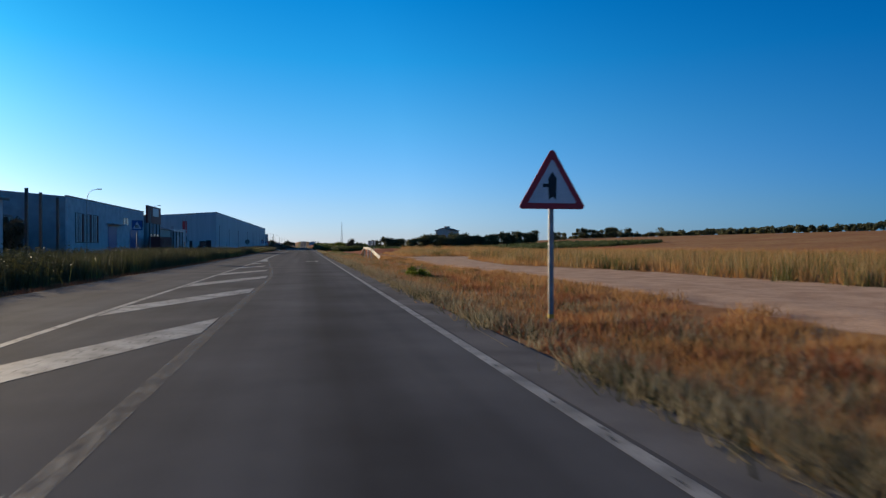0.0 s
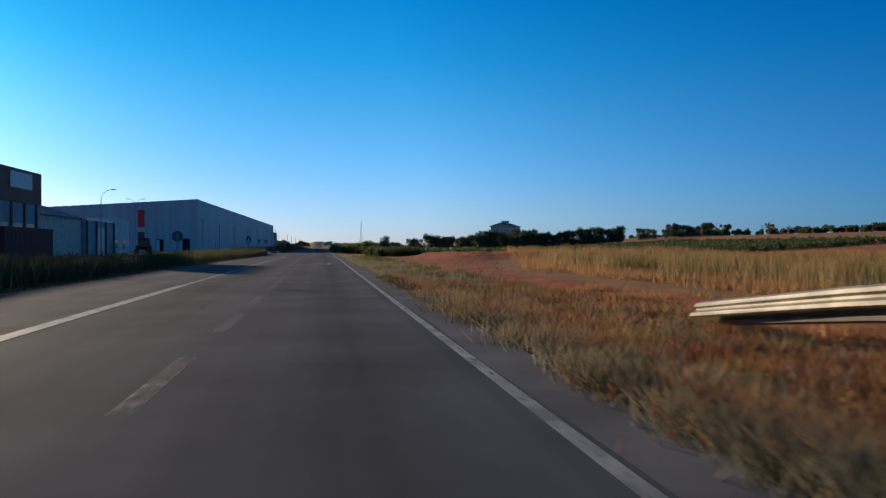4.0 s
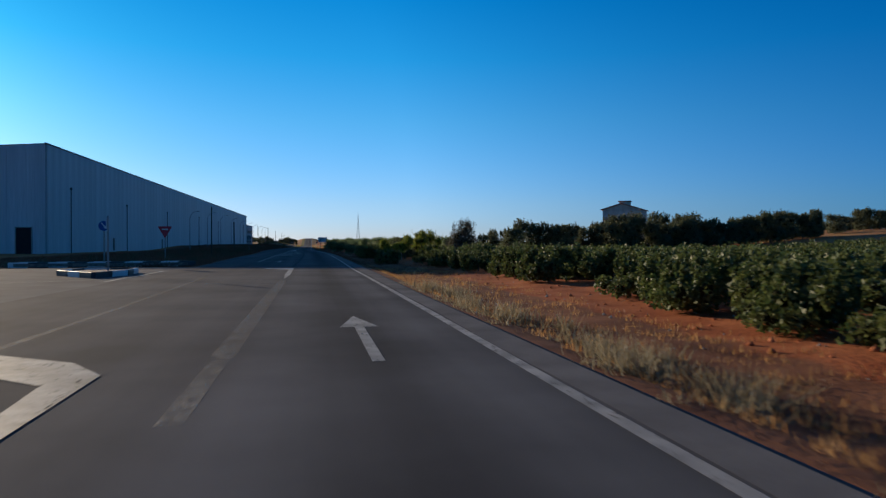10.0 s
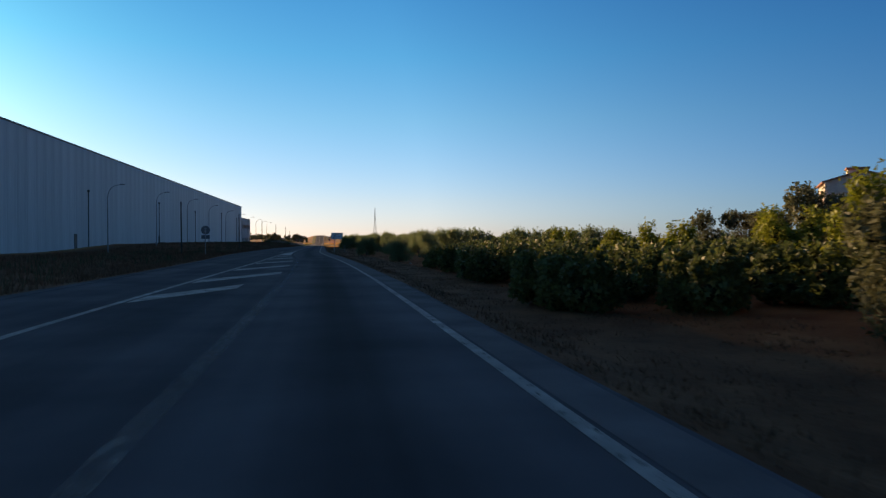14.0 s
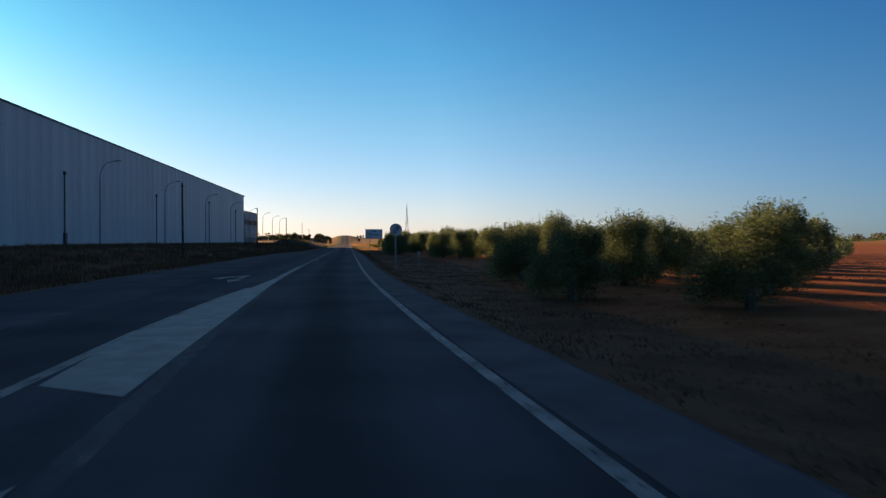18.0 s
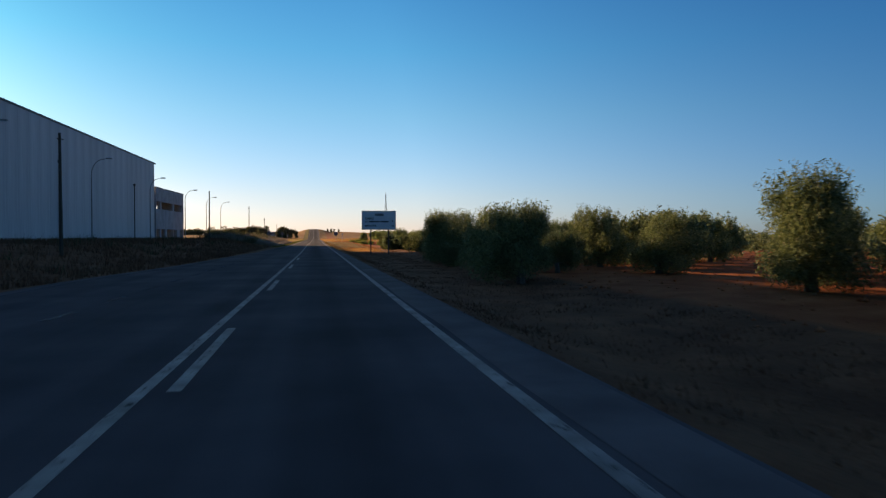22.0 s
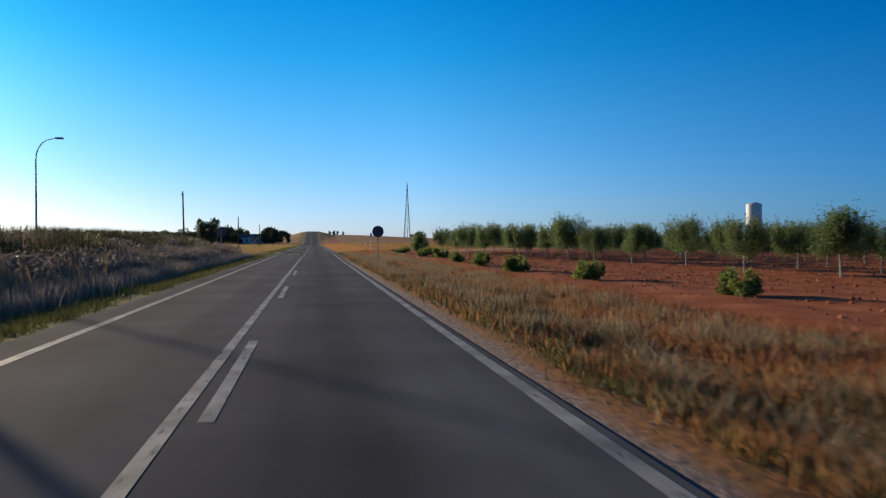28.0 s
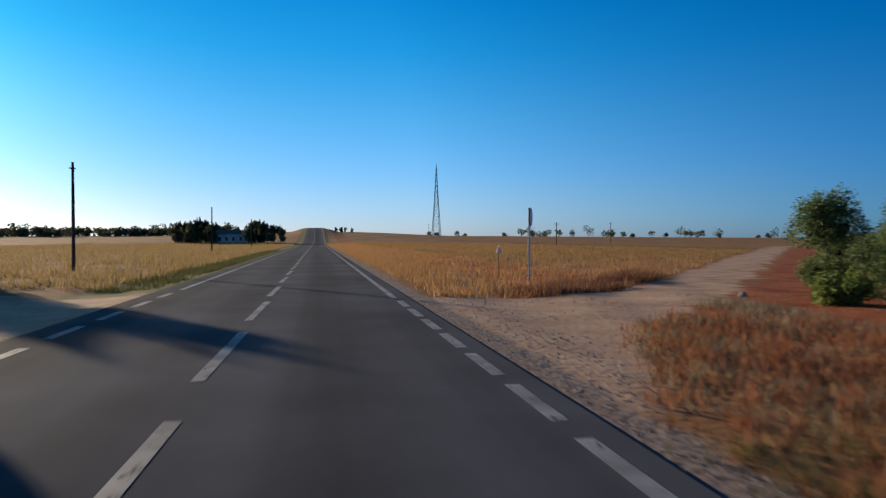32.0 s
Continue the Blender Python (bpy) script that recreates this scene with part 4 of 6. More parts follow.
    part("lower_board", Shape().box((-0.8, -0.22, 2.2), (0.8, -0.15, 4.9), 0.02), DARK_METAL, totem, "dark board")
    for z in (2.7, 3.3, 3.9, 4.4):
        part("line_of_text", Shape().box((-0.6, -0.235, z), (0.5, -0.22, z + 0.16)), DULL_RED, totem)
    tr = thing("farm_tractor", -29.0, 196.0, -0.05, "dark farm tractor parked behind the weeds", "tractor", rz=20)
    part("cab", Shape().box((-0.8, -0.8, 1.3), (0.8, 0.7, 2.7), 0.15), GLASS_DARK, tr)
    part("cab_roof", Shape().box((-0.9, -0.9, 2.7), (0.9, 0.8, 2.85), 0.05), DARK_METAL, tr)
    part("bonnet", Shape().box((-0.42, 0.7, 0.9), (0.42, 2.4, 1.6), 0.12), DULL_RED, tr)
    for x in (-0.95, 0.95):
        for y, r in ((-0.3, 0.8), (1.9, 0.5)):
            w = part("wheel", Shape().tube([(x - 0.2, y, r), (x + 0.2, y, r)], r, 20), BLACK_PAINT, tr)
            part("rim", Shape().tube([(x - 0.22, y, r), (x + 0.22, y, r)], r * 0.5, 14), YELLOW, w)


warehouse()
open_block()
shed()
shop()
small_units()


def country_house():
    ob = thing("country_house", 70.0, 326.0, 0.45, "tan stone country house with a low tiled roof and chimney", "house", rz=-36)
    part("wall", Shape().prism([(-4.1, -1.2), (-4.1, 8.6), (0, 9.8), (4.1, 8.6), (4.1, -1.2)], "y", -5.2, 5.2), TAN_WALL, ob)
    for k, (x0, z0, x1, z1) in enumerate(((-4.5, 8.5, 0, 9.85), (4.5, 8.5, 0, 9.85))):
        part("roof_slope", Shape().prism([(x0, z0), (x0, z0 + 0.2), (x1, z1 + 0.2), (x1, z1)], "y", -5.6, 5.6), ROOF_TILE, ob)
    ch = part("chimney", Shape().box((-1.2, -1.0, 9.2), (1.2, 0.6, 10.5), 0.03), TAN_WALL, ob, "broad stack on the ridge")
    part("cap", Shape().box((-1.35, -1.15, 10.5), (1.35, 0.75, 10.8), 0.03), ROOF_TILE, ch)
    for x in (-2.6, 1.6):
        for z in (1.5,):
            w = part("window", Shape().box((x, -5.25, z), (x + 1.1, -5.18, z + 1.5), 0.02), GLASS_DARK, ob)
            part("sill", Shape().box((x - 0.1, -5.36, z - 0.12), (x + 1.2, -5.2, z)), CONCRETE, w)
    for y in (-3.0, 1.5):
        part("window", Shape().box((4.06, y, 5.0), (4.14, y + 1.1, 6.5), 0.02), GLASS_DARK, ob)
    part("side_wing", Shape().prism([(4.1, -1.2), (4.1, 4.5), (7.2, 3.6), (7.2, -1.2)], "y", -4, 4), TAN_WALL, ob)
    farm = thing("farm_building", -25.5, 765.0, 0.4, "low white farm building among dark trees", "house")
    part("wall", Shape().box((-5, -3, -1), (5, 3, 2.7), 0.04), TANK_WHITE, farm)
    part("roof", Shape().prism([(-3.5, 2.6), (0, 3.9), (3.5, 2.6)], "x", -5.4, 5.4), DARK_ROOF, farm)
    for x in (-4, -2, 0, 2.2, 3.8):
        part("window", Shape().box((x, -3.05, 0.6), (x + 0.7, -2.98, 1.7)), GLASS_DARK, farm)
    tank = thing("water_tank", 65.6, 569.5, -0.2, "white cylindrical water tank on a hidden stand", "water tank")
    part("drum", Shape().tube([(0, 0, 3.6), (0, 0, 7.1), (0, 0, 7.25), (0, 0, 7.5)], [1.12, 1.12, 1.06, 0.2], 28), TANK_WHITE, tank)
    for x, y in ((-0.9, -0.9), (0.9, -0.9), (-0.9, 0.9), (0.9, 0.9)):
        part("leg", Shape().tube([(x, y, 0), (x, y, 3.6)], 0.09, 8), GALV, tank)


country_house()


def lattice_pylon(x, y, z, h, base, label, name="lattice_pylon"):
    ob = thing(name, x, y, z, label, "pylon")
    w = lambda t: base * (1 - t) ** 1.25 * 0.92 + base * 0.08
    for sx in (-1, 1):
        for sy in (-1, 1):
            part("leg", Shape().tube([(sx * w(t) / 2, sy * w(t) / 2, h * t) for t in (0, 0.25, 0.5, 0.75, 1)], 0.08, 4), GALV, ob)
    n = 11
    for k in range(n):
        a, b = 1 - (1 - k / n) ** 1.15, 1 - (1 - (k + 1) / n) ** 1.15
        for q in range(4):
            cs = [(-1, -1), (1, -1), (1, 1), (-1, 1)]
            (x0, y0), (x1, y1) = cs[q], cs[(q + 1) % 4]
            part("brace", Shape().tube([(x0 * w(a) / 2, y0 * w(a) / 2, h * a), (x1 * w(b) / 2, y1 * w(b) / 2, h * b)], 0.035, 4), GALV, ob)
            part("brace", Shape().tube([(x1 * w(a) / 2, y1 * w(a) / 2, h * a), (x0 * w(b) / 2, y0 * w(b) / 2, h * b)], 0.035, 4), GALV, ob)
            part("crossbar", Shape().tube([(x0 * w(a) / 2, y0 * w(a) / 2, h * a), (x1 * w(a) / 2, y1 * w(a) / 2, h * a)], 0.03, 4), GALV, ob)
    part("mast_tip", Shape().tube([(0, 0, h), (0, 0, h + 1.5)], 0.12, 6), DARK_METAL, ob)
    return ob


lattice_pylon(44.2, 795.0, 2.0, 26.3, 3.2, "tall slender grey lattice mast in the fields")
for x, y, h in ((56.0, 700.0, 5.6), (98.0, 760.0, 7.0), (60.0, 905.0, 6.0)):
    far_pole = thing("far_pole", x, y, float(ground_z(x, y)), "distant thin dark pole in a field", "utility pole", "field poles")
    part("shaft", Shape().tube([(0, 0, -0.3), (0, 0, h)], [0.12, 0.09], 8), POLE_WOOD, far_pole)
    part("cross_arm", Shape().box((-0.6, -0.05, h - 0.5), (0.6, 0.05, h - 0.38)), POLE_WOOD, far_pole)


# ---- poles and lamps ----
def utility_pole():
    ob = thing("utility_pole", -12.6, 278.0, 0, "dark creosoted wooden utility pole on the verge", "utility pole", group="roadside utility poles")
    part("shaft", Shape().tube([(0, 0, -0.4), (0, 0, 3), (0.02, 0, 6.4)], [0.09, 0.08, 0.06], 10), POLE_WOOD, ob)
    part("insulator_bracket", Shape().tube([(-0.12, 0, 6.1), (0.2, 0, 6.1)], 0.03, 6), DARK_METAL, ob)
    return ob


pole = utility_pole()
pole.matrix_world = pose(-13.2 + float(bend(-13.2, 277.0)), 277.0, float(ground_z(-13.2, 277.0)))
for x, y in ((-14.1, 329.8), (-11.9, 367.1), (-12.2, 413.0), (-12.2, 459.0), (-11.5, 498.6), (-12.25, 546.5), (-11.6, 586.5), (-12.0, 632.0), (-12.0, 679.0), (-12.4, 725.0)):
    copy_thing(pole, pose(x + float(bend(x, y)), y, float(ground_z(x, y)) - (1.1 if y > 530 else 0.35), 0.6 * math.sin(y), 0.8 * math.cos(y), y))


def street_lamp(height, arms=1):
    ob = thing("street_lamp", -31, 72, 0, "grey street lamp with a curved arm", "street lamp", group="street lamps")
    part("base_plate", Shape().box((-0.2, -0.2, -0.2), (0.2, 0.2, 0.06), 0.03), GALV, ob)
    part("pole", Shape().tube([(0, 0, -0.2), (0, 0, height * 0.5), (0, 0, height - 1.7)], [0.085, 0.068, 0.05], 10), GALV, ob)
    for side in ((1,) if arms == 1 else (1, -1)):
        part("arm", Shape().tube([(0, 0, height - 1.7), (0.05 * side, 0, height - 1.25), (0.2 * side, 0, height - 0.8), (0.45 * side, 0, height - 0.42), (0.8 * side, 0, height - 0.17), (1.5 * side, 0, height)], [0.05, 0.046, 0.042, 0.038, 0.035, 0.032], 8), GALV, ob)
        head = part("lamp_head", Shape().box((min(1.4 * side, 2.0 * side), -0.12, height - 0.05), (max(1.4 * side, 2.0 * side), 0.12, height + 0.07), 0.03), GALV, ob)
        part("diffuser", Shape().box((min(1.5 * side, 1.92 * side), -0.09, height - 0.08), (max(1.5 * side, 1.92 * side), 0.09, height - 0.05), 0.01), WHITE_PAINT, head)
    return ob


lamp = street_lamp(9.6)
lamp.matrix_world = pose(-28.75, 103.0, 0)
for y in (142.5, 182.0):
    copy_thing(lamp, pose(-28.75, y, 0))
low_lamp = street_lamp(8.5)
for k, y in enumerate((336.5, 359.3, 381.8, 404.2, 428.0, 450.8, 474.0, 497.2, 518.0, 537.0)):
    x = -23.25 + 0.0117 * (y - 381.8)
    m = pose(x, y, float(ground_z(x, y)) - 0.05)
    if k:
        copy_thing(low_lamp, m)
    else:
        low_lamp.matrix_world = m
twin = street_lamp(12.4, 2)
twin.matrix_world = pose(-40.0, 243.0, 0)


# ---- signs ----
def sign_post(ob, x, y0, top, r=0.045, bands=True):
    p = part("post", Shape().box((x - r, y0 - r * 0.6, -0.6), (x + r, y0 + r * 0.6, top), 0.01), GALV, ob)
    return p


def round_sign(name, x, y, z, low, dia, rz, face, label, rim=None, group=""):
    ob = thing(name, x, y, z, label, "road sign", group, rz=rz)
    c, r = (0, low + dia / 2), dia / 2
    part("plate", Shape().disc(c, r, 0.0, 0.025), face, ob)
    part("rim", Shape().disc(c, r + 0.012, 0.005, 0.035), rim or SIGN_BACK, ob)
    part("back", Shape().disc(c, r - 0.02, 0.036, 0.045), SIGN_BACK, ob)
    sign_post(ob, 0, 0.085, low + dia * 0.8)
    part("clamp", Shape().box((-0.12, 0.04, low + dia * 0.3), (0.12, 0.12, low + dia * 0.36), 0.01), GALV, ob)
    part("clamp", Shape().box((-0.12, 0.04, low + dia * 0.65), (0.12, 0.12, low + dia * 0.71), 0.01), GALV, ob)
    return ob


def rounded_triangle(r, corner, n=6):
    """Outline of a triangle with rounded corners, point up, side about 1.73 r."""
    pts = []
    for k in range(3):
        a = math.pi / 2 + k * 2 * math.pi / 3
        cx, cz = (r - 2 * corner) * math.cos(a), (r - 2 * corner) * math.sin(a)
        for q in range(n + 1):
            b = a - math.pi / 3 + q / n * 2 * math.pi / 3
            pts.append((cx + corner * math.cos(b), cz + corner * math.sin(b)))
    return pts


def warning_sign():
    ob = thing("warning_sign", 4.45, 12.3, -0.32, "red-bordered triangular warning sign with a black side-road arrow", "road sign", rz=-2)
    lift = lambda pts, k=1.0: [(x * k, z * k + 2.86) for x, z in pts]
    outline = rounded_triangle(0.82, 0.06)
    part("border", Shape().prism(lift(outline), "y", 0.0, 0.03), RED_PAINT, ob, "red border")
    part("face", Shape().prism(lift(rounded_triangle(0.585, 0.02)), "y", -0.006, 0.001), WHITE_PAINT, ob, "white face")
    a = Shape()
    a.prism([(-0.075, 2.63), (0.0, 2.70), (0.075, 2.63), (0.085, 3.03), (0.09, 3.05), (0.0, 3.19), (-0.09, 3.05), (-0.085, 3.03)], "y", -0.012, -0.005)
    a.prism([(-0.2, 2.88), (-0.07, 2.88), (-0.07, 2.95), (-0.2, 2.95)], "y", -0.012, -0.005)
    part("arrow", a, BLACK_PAINT, ob, "black arrow with a left branch")
    part("back", Shape().prism(lift(outline, 0.97), "y", 0.031, 0.04), SIGN_BACK, ob)
    sign_post(ob, 0, 0.08, 3.2, 0.05)
    part("band", Shape().box((-0.056, 0.04, 0.28), (0.056, 0.12, 0.36)), YELLOW, ob, "yellow band")
    return ob


warning_sign()
end_sign = round_sign("end_of_limits_sign", 3.98, 352.3, -0.25, 2.04, 0.74, 8, SIGN_GREY, "round grey sign with black diagonal stripes", BLACK_PAINT)
for k in range(4):
    d = (k - 1.5) * 0.045
    part("stripe", Shape().prism([(-0.2 + d, 2.15 - d), (-0.18 + d, 2.13 - d), (0.205 + d, 2.67 - d), (0.185 + d, 2.69 - d)], "y", -0.006, 0.001), BLACK_PAINT, end_sign)
round_sign("round_road_sign", 4.75, 531.8, -0.3, 2.0, 0.88, 4, flat("faded_purple_grey", (0.10, 0.085, 0.12)), "round dark faded road sign on a white post", SIGN_BACK)
round_sign("round_road_sign", -7.5, 536.4, -0.15, 1.85, 0.85, 154, SIGN_GREY, "round road sign seen from its dark back")
round_sign("round_road_sign", -7.4, 564.0, -0.15, 1.65, 0.6, 150, SIGN_GREY, "small round road sign turned away at a track mouth")
round_sign("round_road_sign", -12.0, 139.0, -0.1, 1.9, 0.9, 180, SIGN_GREY, "round road sign seen from its dark back")
tri = thing("yield_warning_sign", -6.7, 479.0, 0.0, "triangular road sign seen from its dark back", "road sign", rz=180)
tri_shape = [(x, z + 2.0) for x, z in rounded_triangle(0.5, 0.04)]
part("plate", Shape().prism(tri_shape, "y", 0.0, 0.025), RED_PAINT, tri)
part("back", Shape().prism([(x * 0.96, (z - 2.0) * 0.96 + 2.0) for x, z in tri_shape], "y", 0.026, 0.034), SIGN_BACK, tri)
sign_post(tri, 0, 0.07, 2.2, 0.04)
keep = round_sign("keep_right_sign", -13.8, 233.0, 0.0, 2.25, 0.66, 0, BLUE_PAINT, "round blue sign with a white arrow", WHITE_PAINT)
part("arrow", Shape().prism([(-0.18, 2.76), (-0.13, 2.80), (0.09, 2.54), (0.16, 2.6), (0.2, 2.38), (-0.02, 2.44), (0.05, 2.49)], "y", -0.006, 0.001), WHITE_PAINT, keep)
giveway = thing("give_way_sign", -13.95, 252.0, 0.05, "inverted red triangular give-way sign with a white bar", "road sign")
upside = lambda k: [(x * k, 2.62 - z * k) for x, z in rounded_triangle(0.74, 0.05)]
part("plate", Shape().prism(upside(1.0), "y", 0.0, 0.03), flat("bright_sign_red", (0.72, 0.045, 0.06), 0.45), giveway)
part("bar", Shape().box((-0.27, -0.006, 2.66), (0.27, 0.001, 2.77)), WHITE_PAINT, giveway, "white bar")
part("back", Shape().prism(upside(0.96), "y", 0.031, 0.04), SIGN_BACK, giveway)
sign_post(giveway, 0, 0.08, 2.85, 0.045)
board = round_sign("round_road_sign", -11.0, 326.5, 0.2, 2.0, 0.95, 180, SIGN_GREY, "round road sign with a plate under it, seen from behind")
part("lower_plate", Shape().box((-0.45, 0.0, 1.5), (0.45, 0.03, 1.92), 0.01), SIGN_BACK, board)


def crossing_sign(x, y, z, low, rz=0, extra=False):
    ob = thing("crossing_sign", x, y, z, "square blue pedestrian crossing sign with white triangle", "road sign", "crossing signs", rz=rz)
    part("plate", Shape().box((-0.42, 0.0, low), (0.42, 0.03, low + 0.84), 0.02), BLUE_PAINT, ob)
    part("triangle", Shape().prism([(-0.34, low + 0.12), (0.34, low + 0.12), (0, low + 0.74)], "y", -0.006, 0.001), WHITE_PAINT, ob)
    part("crossing_mark", Shape().box((-0.14, -0.012, low + 0.2), (-0.04, -0.005, low + 0.46)).box((0.03, -0.012, low + 0.2), (0.11, -0.005, low + 0.46)), BLACK_PAINT, ob, "plain dark bars")
    sign_post(ob, 0, 0.07, low + 0.7)
    if extra:
        part("top_plate", Shape().box((-0.3, 0.0, low + 0.9), (0.3, 0.03, low + 1.2), 0.01), DULL_RED, ob, "small red plate")
    return ob


crossing_sign(-14.5, 60.5, 0, 2.75, 22)
crossing_sign(-13.2, 205.0, 0, 2.1, 0, True)
give = thing("island_post", -9.7, 219.3, 0, "white sign post on a kerbed traffic island", "road sign")
sign_post(give, 0, 0, 2.7, 0.04)
part("plate_edge", Shape().disc((0, 2.35), 0.32, -0.02, 0.02, 24, 0.25), SIGN_GREY, give)


def billboard():
    ob = thing("direction_board", 6.18, 442.3, -0.3, "large pale direction board with dark lettering on two posts", "road sign", rz=-4)
    w, lo, hi = 1.67, 2.4, 4.26
    part("frame", Shape().box((-w, 0.0, lo), (w, 0.05, hi), 0.04), SIGN_BACK, ob, "dark frame")
    part("face", Shape().box((-w + 0.04, -0.02, lo + 0.04), (w - 0.04, 0.01, hi - 0.04), 0.015), BOARD_WHITE, ob)
    for x in (-0.78, 0.95):
        part("post", Shape().box((x - 0.06, 0.05, -0.5), (x + 0.06, 0.15, hi - 0.2), 0.01), DARK_METAL, ob)
    for z in (lo + 0.4, hi - 0.4):
        part("stiffener", Shape().box((-w + 0.1, 0.05, z), (w - 0.1, 0.09, z + 0.08)), GALV, ob)

    def words(text, x, z, size, mat=BLACK_PAINT, proud=0.026):
        cu = bpy.data.curves.new("text", 'FONT')
        cu.body, cu.size, cu.extrude = text, size, 0.003
        cu.offset = 0.006
        tmp = bpy.data.objects.new("text", cu)
        scene.collection.objects.link(tmp)
        me = bpy.data.meshes.new_from_object(tmp.evaluated_get(bpy.context.evaluated_depsgraph_get()))
        bpy.data.objects.remove(tmp)
        me.materials.clear()
        me.materials.append(mat)
        o = part("lettering", me, None, ob)
        o.matrix_local = pose(x, -proud, z, 90, 0, 0)

    words("CASAS", -1.36, 3.40, 0.30)
    words("DE", -1.34, 3.12, 0.20)
    part("word_bar", Shape().box((-0.95, -0.026, 3.12), (0.02, -0.02, 3.26)), BLACK_PAINT, ob)
    part("word_bar", Shape().box((0.15, -0.026, 3.12), (0.95, -0.02, 3.26)), BLACK_PAINT, ob)
    words("MINAYA", -1.36, 2.68, 0.30)
    words("9", 1.27, 3.18, 0.27)
    words("18", 1.2, 2.68, 0.27)
    part("road_number_panel", Shape().box((-0.4, -0.026, 3.75), (0.46, -0.02, 3.98)), BLACK_PAINT, ob)
    words("CM-3117", -0.38, 3.79, 0.21, SIGN_GREY, 0.03)
    return ob


billboard()


def guard_rail():
    ob = thing("guard_rail", 7.0, 75.0, -0.05, "short bent steel guard rail with buried ends in dry grass", "guard rail")
    prof = [(-0.02, -0.155), (-0.09, -0.12), (-0.09, -0.06), (-0.01, -0.02), (-0.01, 0.02), (-0.09, 0.06), (-0.09, 0.12), (-0.02, 0.155)]

    def beam(pts, name="beam"):
        v, f, n = [], [], len(prof)
        for x, y, z, lean in pts:
            v += [(x + a + lean * b, y, z + b) for a, b in prof]
            v += [(x + a + 0.012 + lean * b, y, z + b) for a, b in prof]
        m = 2 * n
        for i in range(len(pts) - 1):
            for k in range(n - 1):
                f += [(i * m + k, i * m + k + 1, (i + 1) * m + k + 1, (i + 1) * m + k), (i * m + n + k + 1, i * m + n + k, (i + 1) * m + n + k, (i + 1) * m + n + k + 1)]
            f += [(i * m + n - 1, i * m + 2 * n - 1, (i + 1) * m + 2 * n - 1, (i + 1) * m + n - 1), (i * m + n, i * m, (i + 1) * m, (i + 1) * m + n)]
        part(name, Shape().add(v, f), RAIL_STEEL, ob)

    beam([(0.34, -5.7, 0.2, 0.7), (0.16, -3.4, 0.58, 0.3), (0.05, -1.6, 0.86, 0.1), (0.0, -0.2, 1.02, 0)], "end_ramp")
    beam([(0, -0.35, 1.06, 0), (0, 4, 1.14, 0), (0, 9.6, 1.2, 0)])
    beam([(0, 9.4, 1.2, 0), (0.1, 13, 0.75, 0.3), (0.3, 17.0, 0.2, 0.6)], "end_ramp")
    beam([(0.15, 9.6, 0.95, -0.4), (0.3, 13, 0.55, -0.5), (0.5, 16.5, 0.1, -0.6)], "loose_strip")
    for y, z in ((0.2, 1.1), (4.6, 1.18), (9.2, 1.22)):
        p = part("post", Shape().box((-0.02, y - 0.06, -0.6), (0.1, y + 0.06, z), 0.01), GALV, ob)
        part("spacer", Shape().box((-0.05, y - 0.1, z - 0.2), (-0.015, y + 0.1, z), 0.01), DARK_METAL, p)
    part("coupling", Shape().box((-0.1, -0.45, 0.9), (-0.06, -0.1, 1.2), 0.03), DARK_METAL, ob, "dark crumpled joint")
    return ob


guard_rail()
for x, y in ((7.3, 80.0), (7.9, 81.4)):
    ob = thing("field_notice", x, y, float(ground_z(x, y)), "pair of pale blank panels on a thin post", "sign", "blank field notices", rz=-25)
    for s in (-1, 1):
        part("panel", Shape().box((min(0.07 * s, 0.22 * s), -0.02, 1.75), (max(0.07 * s, 0.22 * s), -0.01, 2.32)), BACKLIT_SHEET, ob)
        part("edge", Shape().box((min(0.22 * s, 0.24 * s), -0.03, 1.73), (max(0.22 * s, 0.24 * s), 0.02, 2.34)), DARK_METAL, ob)
    part("post", Shape().box((-0.04, 0.0, -0.3), (0.04, 0.05, 2.36), 0.01), GALV, ob)
    part("strip", Shape().box((-0.05, -0.03, 1.7), (0.05, 0.0, 2.34)), DARK_METAL, ob)

mark = thing("edge_marker", 5.6, 354.2, -0.3, "thin weathered marker stake on the verge", "marker post")
part("stake", Shape().box((-0.03, -0.03, -0.1), (0.03, 0.03, 0.95), 0.005), GALV, mark)
part("flag", Shape().prism([(-0.12, 1.05), (0.07, 1.1), (0.05, 0.85), (-0.01, 0.8)], "y", -0.015, 0.015), SIGN_GREY, mark)

stop = thing("track_sign", 8.0, 575.5, -0.25, "round white sign turned edge-on, on a pale post", "road sign", rz=62)
part("plate", Shape().disc((0, 2.5), 0.32, 0.0, 0.03), WHITE_PAINT, stop)
part("rim", Shape().disc((0, 2.5), 0.345, 0.01, 0.04), SIGN_BACK, stop)
part("post", Shape().box((-0.045, 0.05, -0.3), (0.045, 0.11, 2.85), 0.01), WHITE_PAINT, stop)
scrap = thing("white_rag", 7.3, 577.5, 0.95, "small white rag caught on a stake", "litter")
part("cloth", Shape().prism([(-0.1, -0.1), (0.14, -0.12), (0.05, 0.05), (0.0, 0.22), (-0.06, 0.05)], "y", -0.02, 0.02), WHITE_PAINT, scrap)
part("stake", Shape().tube([(0, 0.03, -1.3), (0, 0.03, 0.1)], 0.015, 6), DARK_METAL, scrap)


